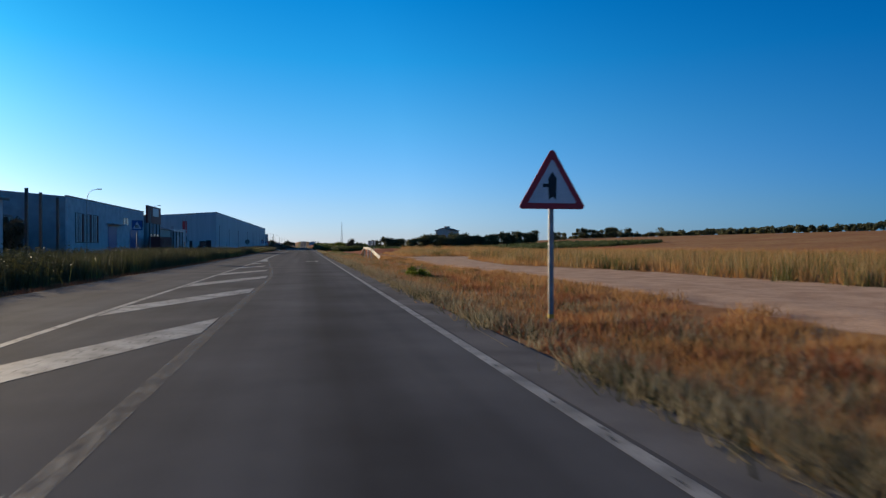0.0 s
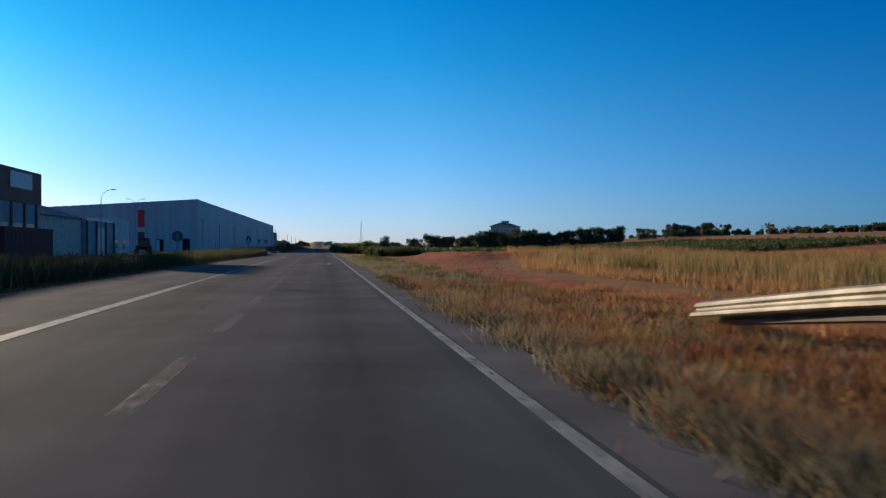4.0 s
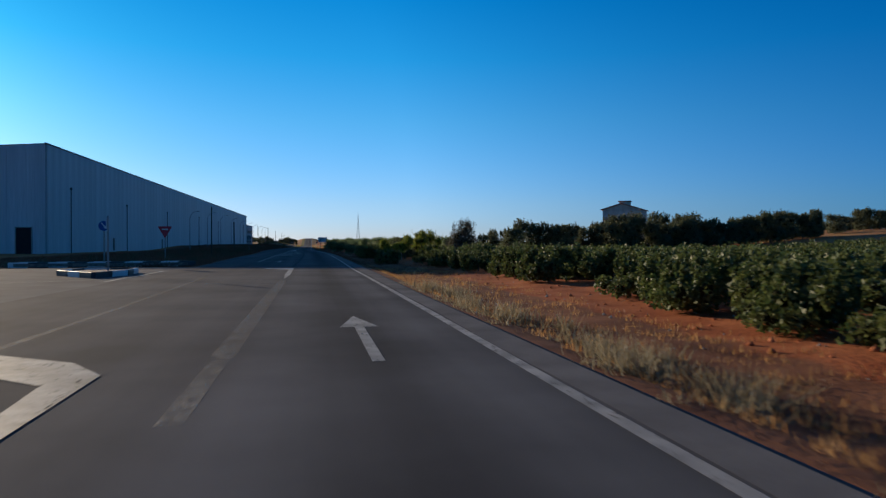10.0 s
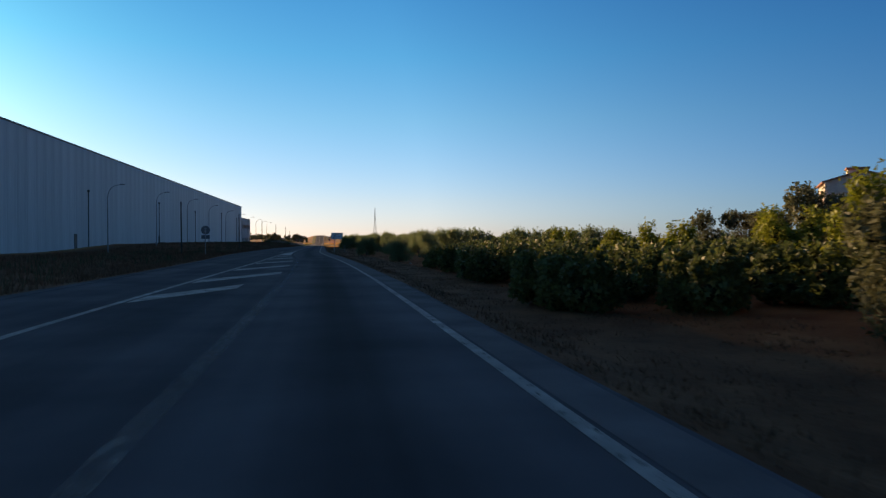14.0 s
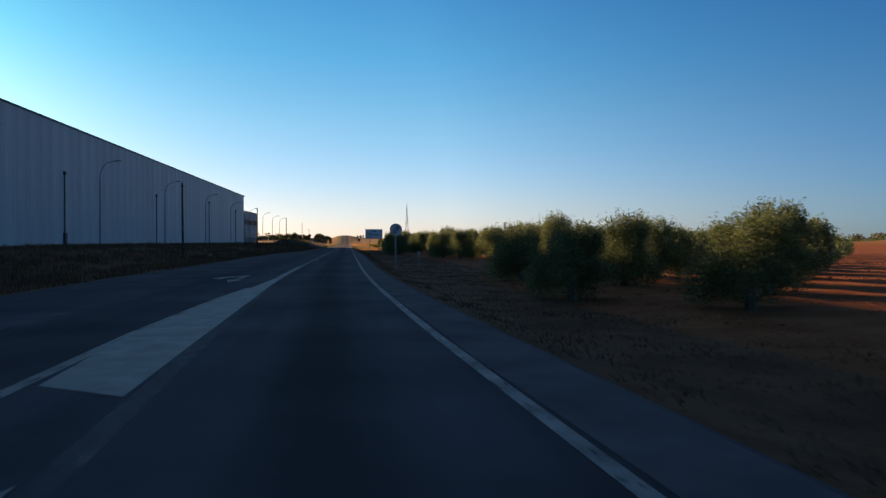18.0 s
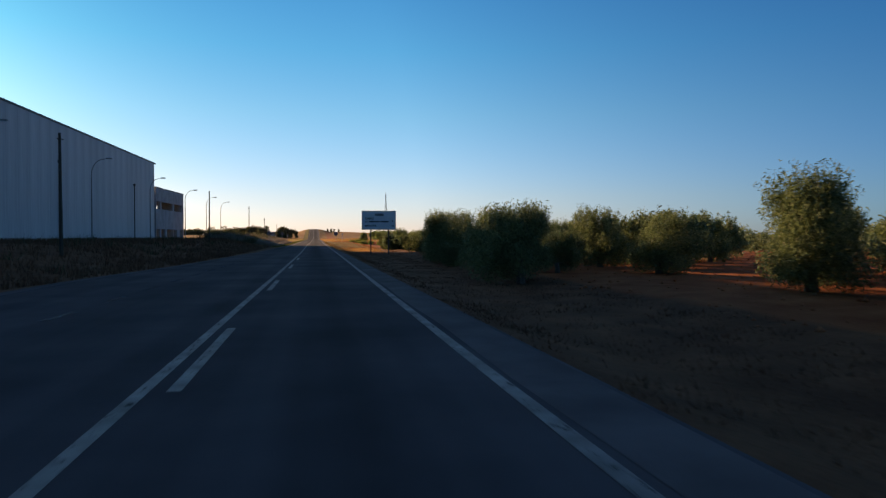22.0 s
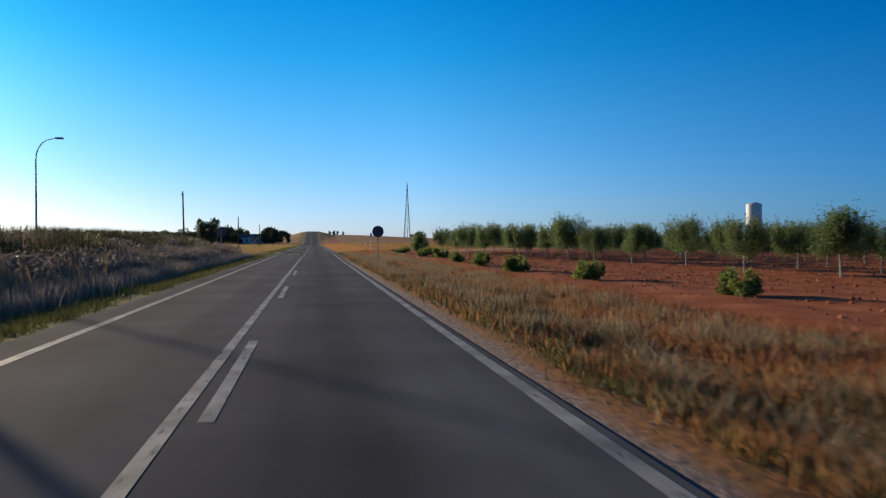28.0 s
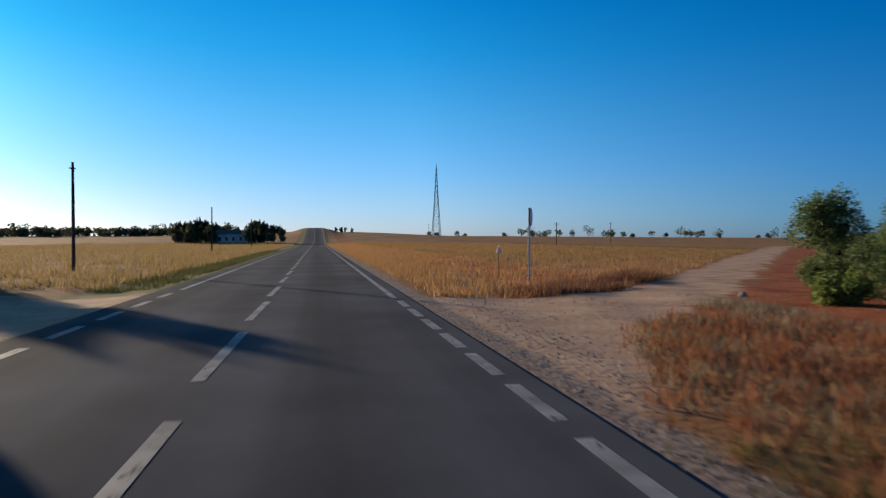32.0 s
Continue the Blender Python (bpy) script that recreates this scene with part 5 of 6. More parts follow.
# ---- kerbed island at the side road ----
def kerb_island(cx, cy, pts, label):
    ob = thing("kerb_island", cx, cy, 0, label, "kerb", kind="structure")
    n = len(pts)
    part("fill", Shape().prism([(x * 0.93, y * 0.93) for x, y in pts], "z", -0.05, 0.16), GRAVEL, ob)
    count = 0
    for i in range(n):
        (xa, ya), (xb, yb) = pts[i], pts[(i + 1) % n]
        L = math.hypot(xb - xa, yb - ya)
        for k in range(max(1, int(L / 1.0))):
            m = max(1, int(L / 1.0))
            a, b = (k + 0.02) / m, (k + 0.98) / m
            s = Shape().box((0, -0.08, -0.1), ((b - a) * L, 0.08, 0.24), 0.02)
            p = part("kerb_stone", s, WHITE_PAINT if count % 2 else DARK_METAL, ob)
            p.matrix_local = pose(xa + (xb - xa) * a, ya + (yb - ya) * a, 0, 0, 0, math.degrees(math.atan2(yb - ya, xb - xa)))
            count += 1
    return ob


kerb_island(-10.2, 219.5, [(0.9, -3.6), (1.5, -1.0), (1.3, 1.6), (-1.2, 1.9), (-1.4, -0.8)], "kerbed traffic island with black and white stones")
kerb_island(-14.5, 231.5, [(6.2, 2.4), (5.0, 3.6), (-4.5, 1.9), (-4.5, 0.4)], "low kerb of black and white stones at the side road")


# ---- plants ----
def blades(name, x, y, height, width, n, mats, label, category="grass", spread=0.12, lean=0.5):
    """Tufts of thin blades standing on the soil, all in one sheet of growth."""
    k = len(x)
    z = ground_z(x, y)
    x = x + bend(x, y)
    x, y, z, h = (np.repeat(v, n) for v in (x, y, z, np.broadcast_to(height, (k,))))
    m = k * n
    h = h * R.uniform(0.45, 1.1, m)
    a, b = R.uniform(0, 2 * np.pi, m), R.uniform(0, 2 * np.pi, m)
    px, py = x + R.normal(0, spread, m), y + R.normal(0, spread, m)
    w = width * R.uniform(0.6, 1.4, m) / 2
    tilt = np.abs(R.normal(0, lean, m)) * h
    v = np.empty((m, 3, 3), dtype=np.float32)
    v[:, 0] = np.stack([px - w * np.cos(a), py - w * np.sin(a), z - 0.03], 1)
    v[:, 1] = np.stack([px + w * np.cos(a), py + w * np.sin(a), z - 0.03], 1)
    v[:, 2] = np.stack([px + tilt * np.cos(b), py + tilt * np.sin(b), z + h], 1)
    me = mesh_arrays(name, v.reshape(-1, 3), np.arange(3 * m).reshape(-1, 3), mats)
    return tagged(new(name, me), label, category, kind="stuff")


def scatter(n, x0, x1, y0, y1, keep=None, power=1.0):
    """Random places, thinning out with distance from the road when power > 1."""
    u = R.uniform(0, 1, n) ** power
    x, y = x0 + (x1 - x0) * u, R.uniform(y0, y1, n)
    clump = np.sin(x * 0.9 + 3 * np.sin(y * 0.23)) * np.sin(y * 0.7 + 2 * np.sin(x * 0.31)) + R.normal(0, 0.6, n)
    ok = clump > -0.35
    if keep is not None:
        ok &= keep(x, y)
    return x[ok], y[ok]


def leaves(points, size, aspect=0.5):
    """A pointed leaf at every point, turned at random."""
    n = len(points)
    d = R.normal(0, 1, (n, 3))
    d /= np.linalg.norm(d, axis=1, keepdims=True)
    e = np.cross(d, R.normal(0, 1, (n, 3)))
    e /= np.linalg.norm(e, axis=1, keepdims=True)
    s = size * R.uniform(0.6, 1.35, (n, 1))
    d, e = d * s, e * s * aspect
    v = np.stack([points - d * 0.5 + e * 0.65, points + d * 0.75, points - d * 0.5 - e * 0.65], 1)
    return v.reshape(-1, 3), np.arange(3 * n).reshape(-1, 3)


def lobes_points(lobes, n, shell=0.55):
    """Points in and on a heap of rounded masses."""
    lobes = np.asarray(lobes, dtype=float)
    vol = lobes[:, 3] * lobes[:, 4] * lobes[:, 5]
    pick = R.choice(len(lobes), n, p=vol / vol.sum())
    d = R.normal(0, 1, (n, 3))
    d /= np.linalg.norm(d, axis=1, keepdims=True)
    r = shell + (1 - shell) * R.uniform(0, 1, (n, 1)) ** 0.6
    r *= 1 + 0.14 * np.sin(d[:, :1] * 7 + pick[:, None]) * np.sin(d[:, 1:2] * 6 + 2 * pick[:, None])
    return lobes[pick, :3] + d * r * lobes[pick, 3:6]


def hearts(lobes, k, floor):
    """The dense inside of each leaf mass, as a lumpy ball of small faces coloured like deep shade."""
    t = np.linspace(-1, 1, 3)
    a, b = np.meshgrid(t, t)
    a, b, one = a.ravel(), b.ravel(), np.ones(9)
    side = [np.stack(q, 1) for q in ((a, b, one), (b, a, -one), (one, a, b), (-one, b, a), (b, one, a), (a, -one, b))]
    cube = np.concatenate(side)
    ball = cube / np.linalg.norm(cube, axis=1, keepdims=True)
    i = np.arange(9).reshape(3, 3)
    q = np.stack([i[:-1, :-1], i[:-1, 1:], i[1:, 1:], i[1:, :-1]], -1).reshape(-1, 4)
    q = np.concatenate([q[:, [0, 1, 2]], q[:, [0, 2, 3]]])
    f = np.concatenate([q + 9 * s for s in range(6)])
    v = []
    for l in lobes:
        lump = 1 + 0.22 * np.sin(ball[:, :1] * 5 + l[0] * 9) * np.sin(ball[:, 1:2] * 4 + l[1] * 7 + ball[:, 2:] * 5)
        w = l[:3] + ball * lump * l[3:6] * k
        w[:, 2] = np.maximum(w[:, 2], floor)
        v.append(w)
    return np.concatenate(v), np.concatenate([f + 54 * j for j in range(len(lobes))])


def crown_mesh(name, lobes, n, size, mat, aspect=0.5, shell=0.55, spikes=0, spike=0.5, floor=0.1, heart=0.42):
    p = lobes_points(lobes, n, shell)
    if spikes:
        top = p[np.argsort(-(p[:, 2] + 0.4 * np.abs(p[:, 0])))[: max(spikes * 5, 10)]]
        base = top[R.choice(len(top), spikes)]
        run = R.uniform(0, 1, (spikes, 18, 1))
        way = np.stack([R.normal(0, 0.22, spikes), R.normal(0, 0.22, spikes), np.ones(spikes)], 1)[:, None, :]
        q = base[:, None, :] + way * run * spike * R.uniform(0.5, 1.2, (spikes, 1, 1)) + R.normal(0, 0.045, (spikes, 18, 3))
        p = np.concatenate([p, q.reshape(-1, 3)])
    p = p[p[:, 2] > floor]
    v, f = leaves(p, size, aspect)
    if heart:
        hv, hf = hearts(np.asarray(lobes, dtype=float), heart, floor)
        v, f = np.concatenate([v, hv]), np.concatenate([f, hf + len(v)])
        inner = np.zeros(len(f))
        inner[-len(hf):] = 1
        return mesh_arrays(name, v, f, [mat, CROWN_SHADE], inner)
    return mesh_arrays(name, v, f, [mat])


def random_lobes(n, w, low, high, r):
    out = []
    for k in range(n):
        a, d = R.uniform(0, 2 * np.pi), w * R.uniform(0.15, 1) ** 0.7
        z = R.uniform(low, high)
        s = r * R.uniform(0.7, 1.25)
        out.append((d * math.cos(a), d * math.sin(a), z, s, s * R.uniform(0.8, 1.2), s * R.uniform(0.75, 1.1)))
    return out


def tree_kind(name, label, category, group, trunk_h, trunk_r, lobes, n, size, mat, bark=BARK, spikes=0, spike=0.5, aspect=0.5, limbs=4, lean=0.1, shell=0.5, floor=0.15, heart=0.42):
    ob = thing(name, 0, 0, 0, label, category, group)
    top = (R.normal(0, lean), R.normal(0, lean), trunk_h)
    part("trunk", Shape().tube([(0, 0, -0.25), (top[0] * 0.4, top[1] * 0.4, trunk_h * 0.5), top], [trunk_r * 1.25, trunk_r, trunk_r * 0.85], 8), bark, ob)
    for k in range(limbs):
        l = lobes[k % len(lobes)]
        mid = ((top[0] + l[0]) / 2 + R.normal(0, 0.08), (top[1] + l[1]) / 2 + R.normal(0, 0.08), (trunk_h + l[2]) / 2)
        part("limb", Shape().tube([top, mid, (l[0], l[1], l[2])], [trunk_r * 0.6, trunk_r * 0.4, trunk_r * 0.15], 5), BARK, ob)
    part("crown", crown_mesh("crown", lobes, n, size, mat, aspect, shell, spikes, spike, floor, heart), None, ob)
    return ob


def plant(kinds, places, scale=(0.85, 1.15), sink=0.0):
    """Stands copies of the kinds at the places; the first of each kind moves to a place itself."""
    used = set()
    for i, (x, y, *s) in enumerate(places):
        k = kinds[int(R.randint(len(kinds)))]
        s = s[0] if s else R.uniform(*scale)
        m = pose(x + float(bend(x, y)), y, float(ground_z(x, y)) - sink, 0, 0, R.uniform(0, 360)) @ Matrix.Diagonal((s, s, s * R.uniform(0.92, 1.08), 1))
        if k.name in used:
            o = copy_thing(k, m)
            o.matrix_world = m
        else:
            used.add(k.name)
            k.matrix_world = m
    for k in kinds:
        if k.name not in used:
            for c in list(k.children_recursive):
                bpy.data.objects.remove(c)
            bpy.data.objects.remove(k)


# olives: low, dense, silvery, with upright shoots on top
def olive_kind(n, size, shoots):
    return tree_kind("olive_tree", "bushy silver-green olive tree on red soil", "olive tree", "olive grove", 0.6, 0.14,
                     random_lobes(18, 1.12, 0.36, 1.75, 0.6), n, size, OLIVE, spikes=int(shoots * 2.4), spike=0.6, aspect=0.24, limbs=5, shell=0.2, floor=0.04, heart=0.0)


# the grove stands in slanting rows; each begins at the verge
ROW_Y = [305.3, 315.6, 326.6, 330.9, 340, 346.5, 361.0, 366.6, 373.0, 379.1, 387.0, 393.7, 403.5, 401.4, 410, 419, 426.2, 432.7]
ROW_X = [8.7, 12.1, 10.2, 7.7, 8.5, 10.2, 15.5, 13.6, 11.6, 10.6, 12.5, 13.6, 14.4, 7.6, 8.6, 8.5, 10.6, 10.7]
SLANT = radians(41)
spots = []
for j in range(-6, len(ROW_Y)):
    x0, y0 = (ROW_X[j], ROW_Y[j]) if j >= 0 else (10.6, 305 + 8.5 * j)
    for k in range(16):
        x, y = x0 + 4.9 * k * math.sin(SLANT) + R.normal(0, 0.2), y0 + 4.9 * k * math.cos(SLANT) + R.normal(0, 0.2)
        if 304.5 < y < 441 and x < 60 and (j, k) != (15, 1):
            spots.append((x - float(bend(x, y)), y, R.uniform(0.94, 1.08) * float(np.interp(y, [312, 325, 335, 345, 365], [1.06, 1.0, 0.92, 0.97, 1.1])) * (1.19 if (j, k) == (16, 0) else 1.12 if (j, k) == (11, 0) else 0.72 if (j, k) in ((0, 0), (13, 1)) else 1.0)))
spots += [(12.4, 437.7, 1.15), (15.0, 437.3, 1.2), (7.6, 415.0, 0.6)]
spots.sort(key=lambda p: p[0])
plant([olive_kind(18000, 0.09, 120) for k in range(3)], spots[:44])
plant([olive_kind(4600, 0.16, 60) for k in range(2)], spots[44:110])


def far_crowns(name, places, lobes_of, n, size, mat, label, category, aspect=0.5):
    """Many distant crowns in one mesh, with their trunks hidden in the leaves."""
    pts = [lobes_points(lobes_of(), n, 0.6) * s + np.array([x + float(bend(x, y)), y, float(ground_z(x, y)) - 0.1]) for x, y, s in places]
    v, f = leaves(np.concatenate(pts), size, aspect)
    return tagged(new(name, mesh_arrays(name, v, f, [mat])), label, category, kind="stuff")


if spots[110:]:
    far_crowns("far_olive_grove", spots[110:], lambda: random_lobes(5, 0.9, 0.6, 1.6, 0.7), 420, 0.24, OLIVE, "silver-green olive grove reaching away from the road", "olive trees", 0.4)

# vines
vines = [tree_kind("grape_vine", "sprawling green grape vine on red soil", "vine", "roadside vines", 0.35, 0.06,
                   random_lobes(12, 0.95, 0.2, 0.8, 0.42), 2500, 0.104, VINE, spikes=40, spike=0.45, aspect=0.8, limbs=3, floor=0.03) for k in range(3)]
rows_near, rows_far = [], []
for i in range(41):
    x = 6.5 + 2.5 * i
    for y in np.arange(183.0, 303, 2.0):
        edge_x = np.interp(y, [184, 194, 200, 207, 215, 240, 258, 264, 270, 304], [9.2, 8.2, 8.0, 9.1, 9.2, 9.0, 9.0, 6.6, 6.0, 8.5])
        xx, yy = x + R.normal(0, 0.3) - (9.0 - edge_x if y > 262 else 0) * (edge_x < 9.0), y + R.normal(0, 0.35)
        if xx < edge_x or (247 < yy < 263 and 7 < xx < 26) or (280 < yy and xx > 34) or (xx > 66 and yy > 200 + 0.8 * (110 - xx) + 60):
            continue
        (rows_near if xx < 15.5 else rows_far).append((xx, yy, R.uniform(0.85, 1.08) if yy < 216 else R.uniform(0.8, 1.05) if yy < 245 else R.uniform(0.85, 1.2)))
for y in np.arange(445.5, 486, 1.7):
    for i in range(22):
        xx, yy = 9.3 + 2.2 * i + R.normal(0, 0.3), y + R.normal(0, 0.3)
        if xx > np.interp(yy, [446, 462, 486], [10.0, 9.4, 11.0]):
            (rows_near if i < 3 else rows_far).append((xx, yy, R.uniform(0.95, 1.15)))
rows_near += [(11.4, 233.0, 1.15), (12.0, 246.9, 0.9), (13.4, 244.0, 1.0), (11.8, 243.4, 0.95), (5.9, 243.5, 0.95), (11.5, 497.0, 0.8), (10.5, 505.0, 0.75), (9.9, 512.4, 0.78), (9.8, 519.3, 0.74), (10.2, 528.0, 0.78), (10.8, 536.6, 0.8), (10.4, 544.5, 0.72), (12.1, 551.1, 0.85), (9.5, 555.0, 0.6), (11.5, 564.4, 0.75)]
plant([tree_kind("creeping_vine", "bright green creeping vine in dry verge grass", "vine", "", 0.12, 0.03, random_lobes(18, 0.85, 0.15, 0.38, 0.3), 1800, 0.11, LIME, spikes=14, spike=0.25, aspect=0.8, limbs=3, floor=0.02, heart=0.0)], [(5.4, 33.0, 0.85)])
young = [tree_kind("young_vine", "low leafy green vine bush on red orchard soil", "vine", "orchard vines", 0.2, 0.04,
                   random_lobes(14, 0.78, 0.1, 0.5, 0.33), 2200, 0.10, YOUNG, spikes=50, spike=0.4, aspect=0.6, limbs=4, shell=0.3, floor=0.0, heart=0.2) for k in range(3)]
plant(young, [p for p in rows_near if p[1] > 490])
plant(vines, [p for p in rows_near if p[1] <= 490])
far_crowns("vineyard", rows_far, lambda: random_lobes(5, 0.8, 0.35, 0.9, 0.5), 115, 0.26, VINE, "rows of green vines reaching across a field", "vineyard", 0.8)

# small orchard with whitewashed trunks
orchard = [tree_kind("orchard_tree", "young orchard tree with a whitewashed trunk", "fruit tree", "young orchard", 0.95, 0.045,
                     random_lobes(18, 1.0, 1.0, 1.75, 0.42), 4800, 0.10, ORCHARD, WHITEWASH, spikes=380, spike=1.0, aspect=0.26, limbs=7, shell=0.12, floor=0.55, heart=0.0) for k in range(4)]
spots = []
for i in range(30):
    for j in range(40):
        x, y = 15.6 + 5.0 * i + R.normal(0, 0.3), 484 + 5.6 * j + R.normal(0, 0.3) + 2.8 * (i % 2)
        limit = float(np.interp(x, [10, 40, 120, 170], [556, 597, 694, 752]))
        if y < limit and x > np.interp(y, [480, 524, 534, 552], [22, 19.0, 15.2, 13.0]):
            spots.append((x, y, R.uniform(0.88, 1.1) * float(np.interp(x, [22, 40], [1.0, 0.92]))))
spots.sort(key=lambda p: math.hypot(p[0] - 8, 0.6 * (p[1] - 530)))
plant(orchard, [(19.6, 529.6, 1.28), (17.2, 534.6, 1.1)] + [p for p in spots[:84] if math.hypot(p[0] - 18.4, p[1] - 532) > 3.6])
behind = [(x + dx, y + dy, s * R.uniform(0.92, 1.05)) for x, y, s in spots[84:] for dx, dy in ((0, 0), (2.5, 1.4))]
far_crowns("far_orchard", behind, lambda: random_lobes(7, 1.0, 0.75, 1.9, 0.55), 150, 0.3, ORCHARD, "further rows of the young orchard", "fruit trees", 0.4)

yard = [tree_kind("yard_tree", "brown half-dead tree in a cluttered yard", "tree", "yard trees", 1.6, 0.14, random_lobes(9, 1.3, 1.6, 4.0, 1.0), 3200, 0.2, PURPLE_LEAF, spikes=40, spike=0.6, aspect=0.45, limbs=5, floor=0.3) for k in range(2)]
plant(yard, [(-34.5, 86.0, 0.95), (-36.0, 90.0, 1.05), (-38.0, 94.0, 1.1), (-39.5, 98.0, 1.0)])

# garden and hedge round the country house
lime = [tree_kind("citrus_tree", "small lime-green tree with a whitewashed trunk", "fruit tree", "garden trees", 0.7, 0.045, random_lobes(11, 0.75, 0.85, 1.95, 0.42), 4200, 0.09, LIME, WHITEWASH, spikes=60, spike=0.5, aspect=0.5, limbs=5, shell=0.3, floor=0.55) for k in range(2)]
plant(lime, [(8.7, 254.6, 0.97), (7.4, 255.8, 0.9), (11.9, 280.5, 0.85), (10.9, 269.4, 0.85), (11.2, 274.0, 0.85), (11.4, 260.0, 1.1), (13.0, 263.5, 1.2), (15.0, 268.5, 1.1)])
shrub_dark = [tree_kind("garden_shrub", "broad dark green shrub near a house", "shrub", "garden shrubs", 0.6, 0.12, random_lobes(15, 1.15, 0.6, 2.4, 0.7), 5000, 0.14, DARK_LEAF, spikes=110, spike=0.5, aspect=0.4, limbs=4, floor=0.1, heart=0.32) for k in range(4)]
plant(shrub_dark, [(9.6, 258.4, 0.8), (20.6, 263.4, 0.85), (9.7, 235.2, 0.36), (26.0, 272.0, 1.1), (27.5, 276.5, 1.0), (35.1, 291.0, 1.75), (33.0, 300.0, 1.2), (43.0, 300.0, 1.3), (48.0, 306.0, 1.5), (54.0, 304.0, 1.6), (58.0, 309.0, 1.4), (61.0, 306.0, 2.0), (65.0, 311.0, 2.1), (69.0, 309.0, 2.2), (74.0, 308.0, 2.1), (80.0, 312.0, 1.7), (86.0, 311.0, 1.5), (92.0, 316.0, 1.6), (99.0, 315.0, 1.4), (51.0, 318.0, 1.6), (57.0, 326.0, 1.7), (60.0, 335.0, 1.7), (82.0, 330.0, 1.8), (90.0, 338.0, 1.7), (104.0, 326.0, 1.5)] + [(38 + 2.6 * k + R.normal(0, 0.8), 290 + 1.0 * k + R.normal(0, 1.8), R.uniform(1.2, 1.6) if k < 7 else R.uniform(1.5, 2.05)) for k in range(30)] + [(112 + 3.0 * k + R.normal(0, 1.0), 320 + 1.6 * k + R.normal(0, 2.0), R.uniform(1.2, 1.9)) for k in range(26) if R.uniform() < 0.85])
purple = [tree_kind("smoke_bush", "tall loose purple-brown shrub", "shrub", "", 0.8, 0.1, [(0, 0, 1.6, 1.35, 1.3, 1.25), (0.6, 0.2, 2.5, 0.95, 0.9, 0.9), (-0.65, -0.2, 2.3, 0.95, 1.0, 0.9), (0.1, -0.3, 3.0, 0.75, 0.8, 0.6), (-0.9, 0.3, 1.4, 0.8, 0.8, 0.9), (0.95, -0.2, 1.5, 0.8, 0.85, 0.95), (0.2, 0.6, 0.9, 1.0, 0.9, 0.8), (-0.5, -0.6, 0.8, 0.8, 0.8, 0.7)], 20000, 0.085, PURPLE_LEAF, spikes=120, spike=0.7, aspect=0.4, limbs=5, floor=0.2)]
plant(purple, [(17.3, 263.6, 1.17)])
plant([tree_kind("roadside_olive", "tall olive tree beside a direction board", "olive tree", "", 0.9, 0.12, random_lobes(16, 0.8, 0.8, 2.5, 0.6), 15000, 0.09, OLIVE, spikes=110, spike=0.6, aspect=0.28, limbs=5, floor=0.4)], [(14.6, 444.0, 1.1)])
plant([tree_kind("grey_shrub", "grey-green rounded shrub at a vineyard edge", "shrub", "", 0.4, 0.07, random_lobes(10, 0.75, 0.25, 1.4, 0.5), 4200, 0.08, OLIVE, spikes=60, spike=0.4, aspect=0.35, limbs=3, floor=0.0)], [(9.4, 459.0, 1.25)])
cypress = tree_kind("clipped_cypress", "dark dense clipped tree with a broad flat top", "tree", "", 0.9, 0.16, [(-0.95, 0.1, 4.0, 0.82, 0.85, 0.85), (0.95, -0.1, 4.05, 0.82, 0.85, 0.9), (0, 0.2, 3.9, 0.85, 0.9, 0.8), (-0.8, 0.1, 2.8, 0.9, 0.9, 1.1), (0.8, -0.1, 2.8, 0.9, 0.9, 1.1), (0, 0, 2.2, 1.0, 0.9, 1.2), (-0.45, 0.1, 1.1, 0.72, 0.8, 1.1), (0.45, -0.1, 1.1, 0.72, 0.8, 1.1)], 15000, 0.13, DARK_LEAF, spikes=60, spike=0.3, aspect=0.4, limbs=3, shell=0.35, floor=0.3)
cypress.matrix_world = pose(-15.1, 579.8, float(ground_z(-15.1, 579.8)) - 0.45, 0, 0, -10)
plant([tree_kind("round_tree", "round leafy tree at the orchard corner", "tree", "orchard corner trees", 0.5, 0.06, random_lobes(16, 0.85, 0.4, 1.95, 0.52), 12000, 0.08, ORCHARD, spikes=130, spike=0.5, aspect=0.36, limbs=4, floor=0.1, heart=0.25)], [(14.0, 567.0, 1.1), (12.9, 564.6, 0.85)])

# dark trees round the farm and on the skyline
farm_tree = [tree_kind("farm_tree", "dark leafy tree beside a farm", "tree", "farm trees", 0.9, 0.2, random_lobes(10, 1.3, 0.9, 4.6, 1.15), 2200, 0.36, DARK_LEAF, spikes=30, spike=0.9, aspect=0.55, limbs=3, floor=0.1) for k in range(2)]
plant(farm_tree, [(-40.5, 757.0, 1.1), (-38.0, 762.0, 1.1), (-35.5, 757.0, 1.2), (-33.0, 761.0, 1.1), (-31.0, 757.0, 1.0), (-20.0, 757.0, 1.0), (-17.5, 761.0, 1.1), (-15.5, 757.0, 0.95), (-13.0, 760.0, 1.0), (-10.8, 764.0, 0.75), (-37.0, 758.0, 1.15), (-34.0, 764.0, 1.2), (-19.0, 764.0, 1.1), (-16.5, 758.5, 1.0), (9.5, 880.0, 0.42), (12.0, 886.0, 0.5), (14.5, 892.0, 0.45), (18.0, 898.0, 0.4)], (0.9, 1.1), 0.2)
skyline, hill = [], []
for k in range(620):
    x = R.uniform(-460, -40)
    skyline.append((x, 900 + 0.1 * x + R.normal(0, 12), R.uniform(0.7, 1.0) * (1 if R.uniform() < 0.9 else 1.4)))
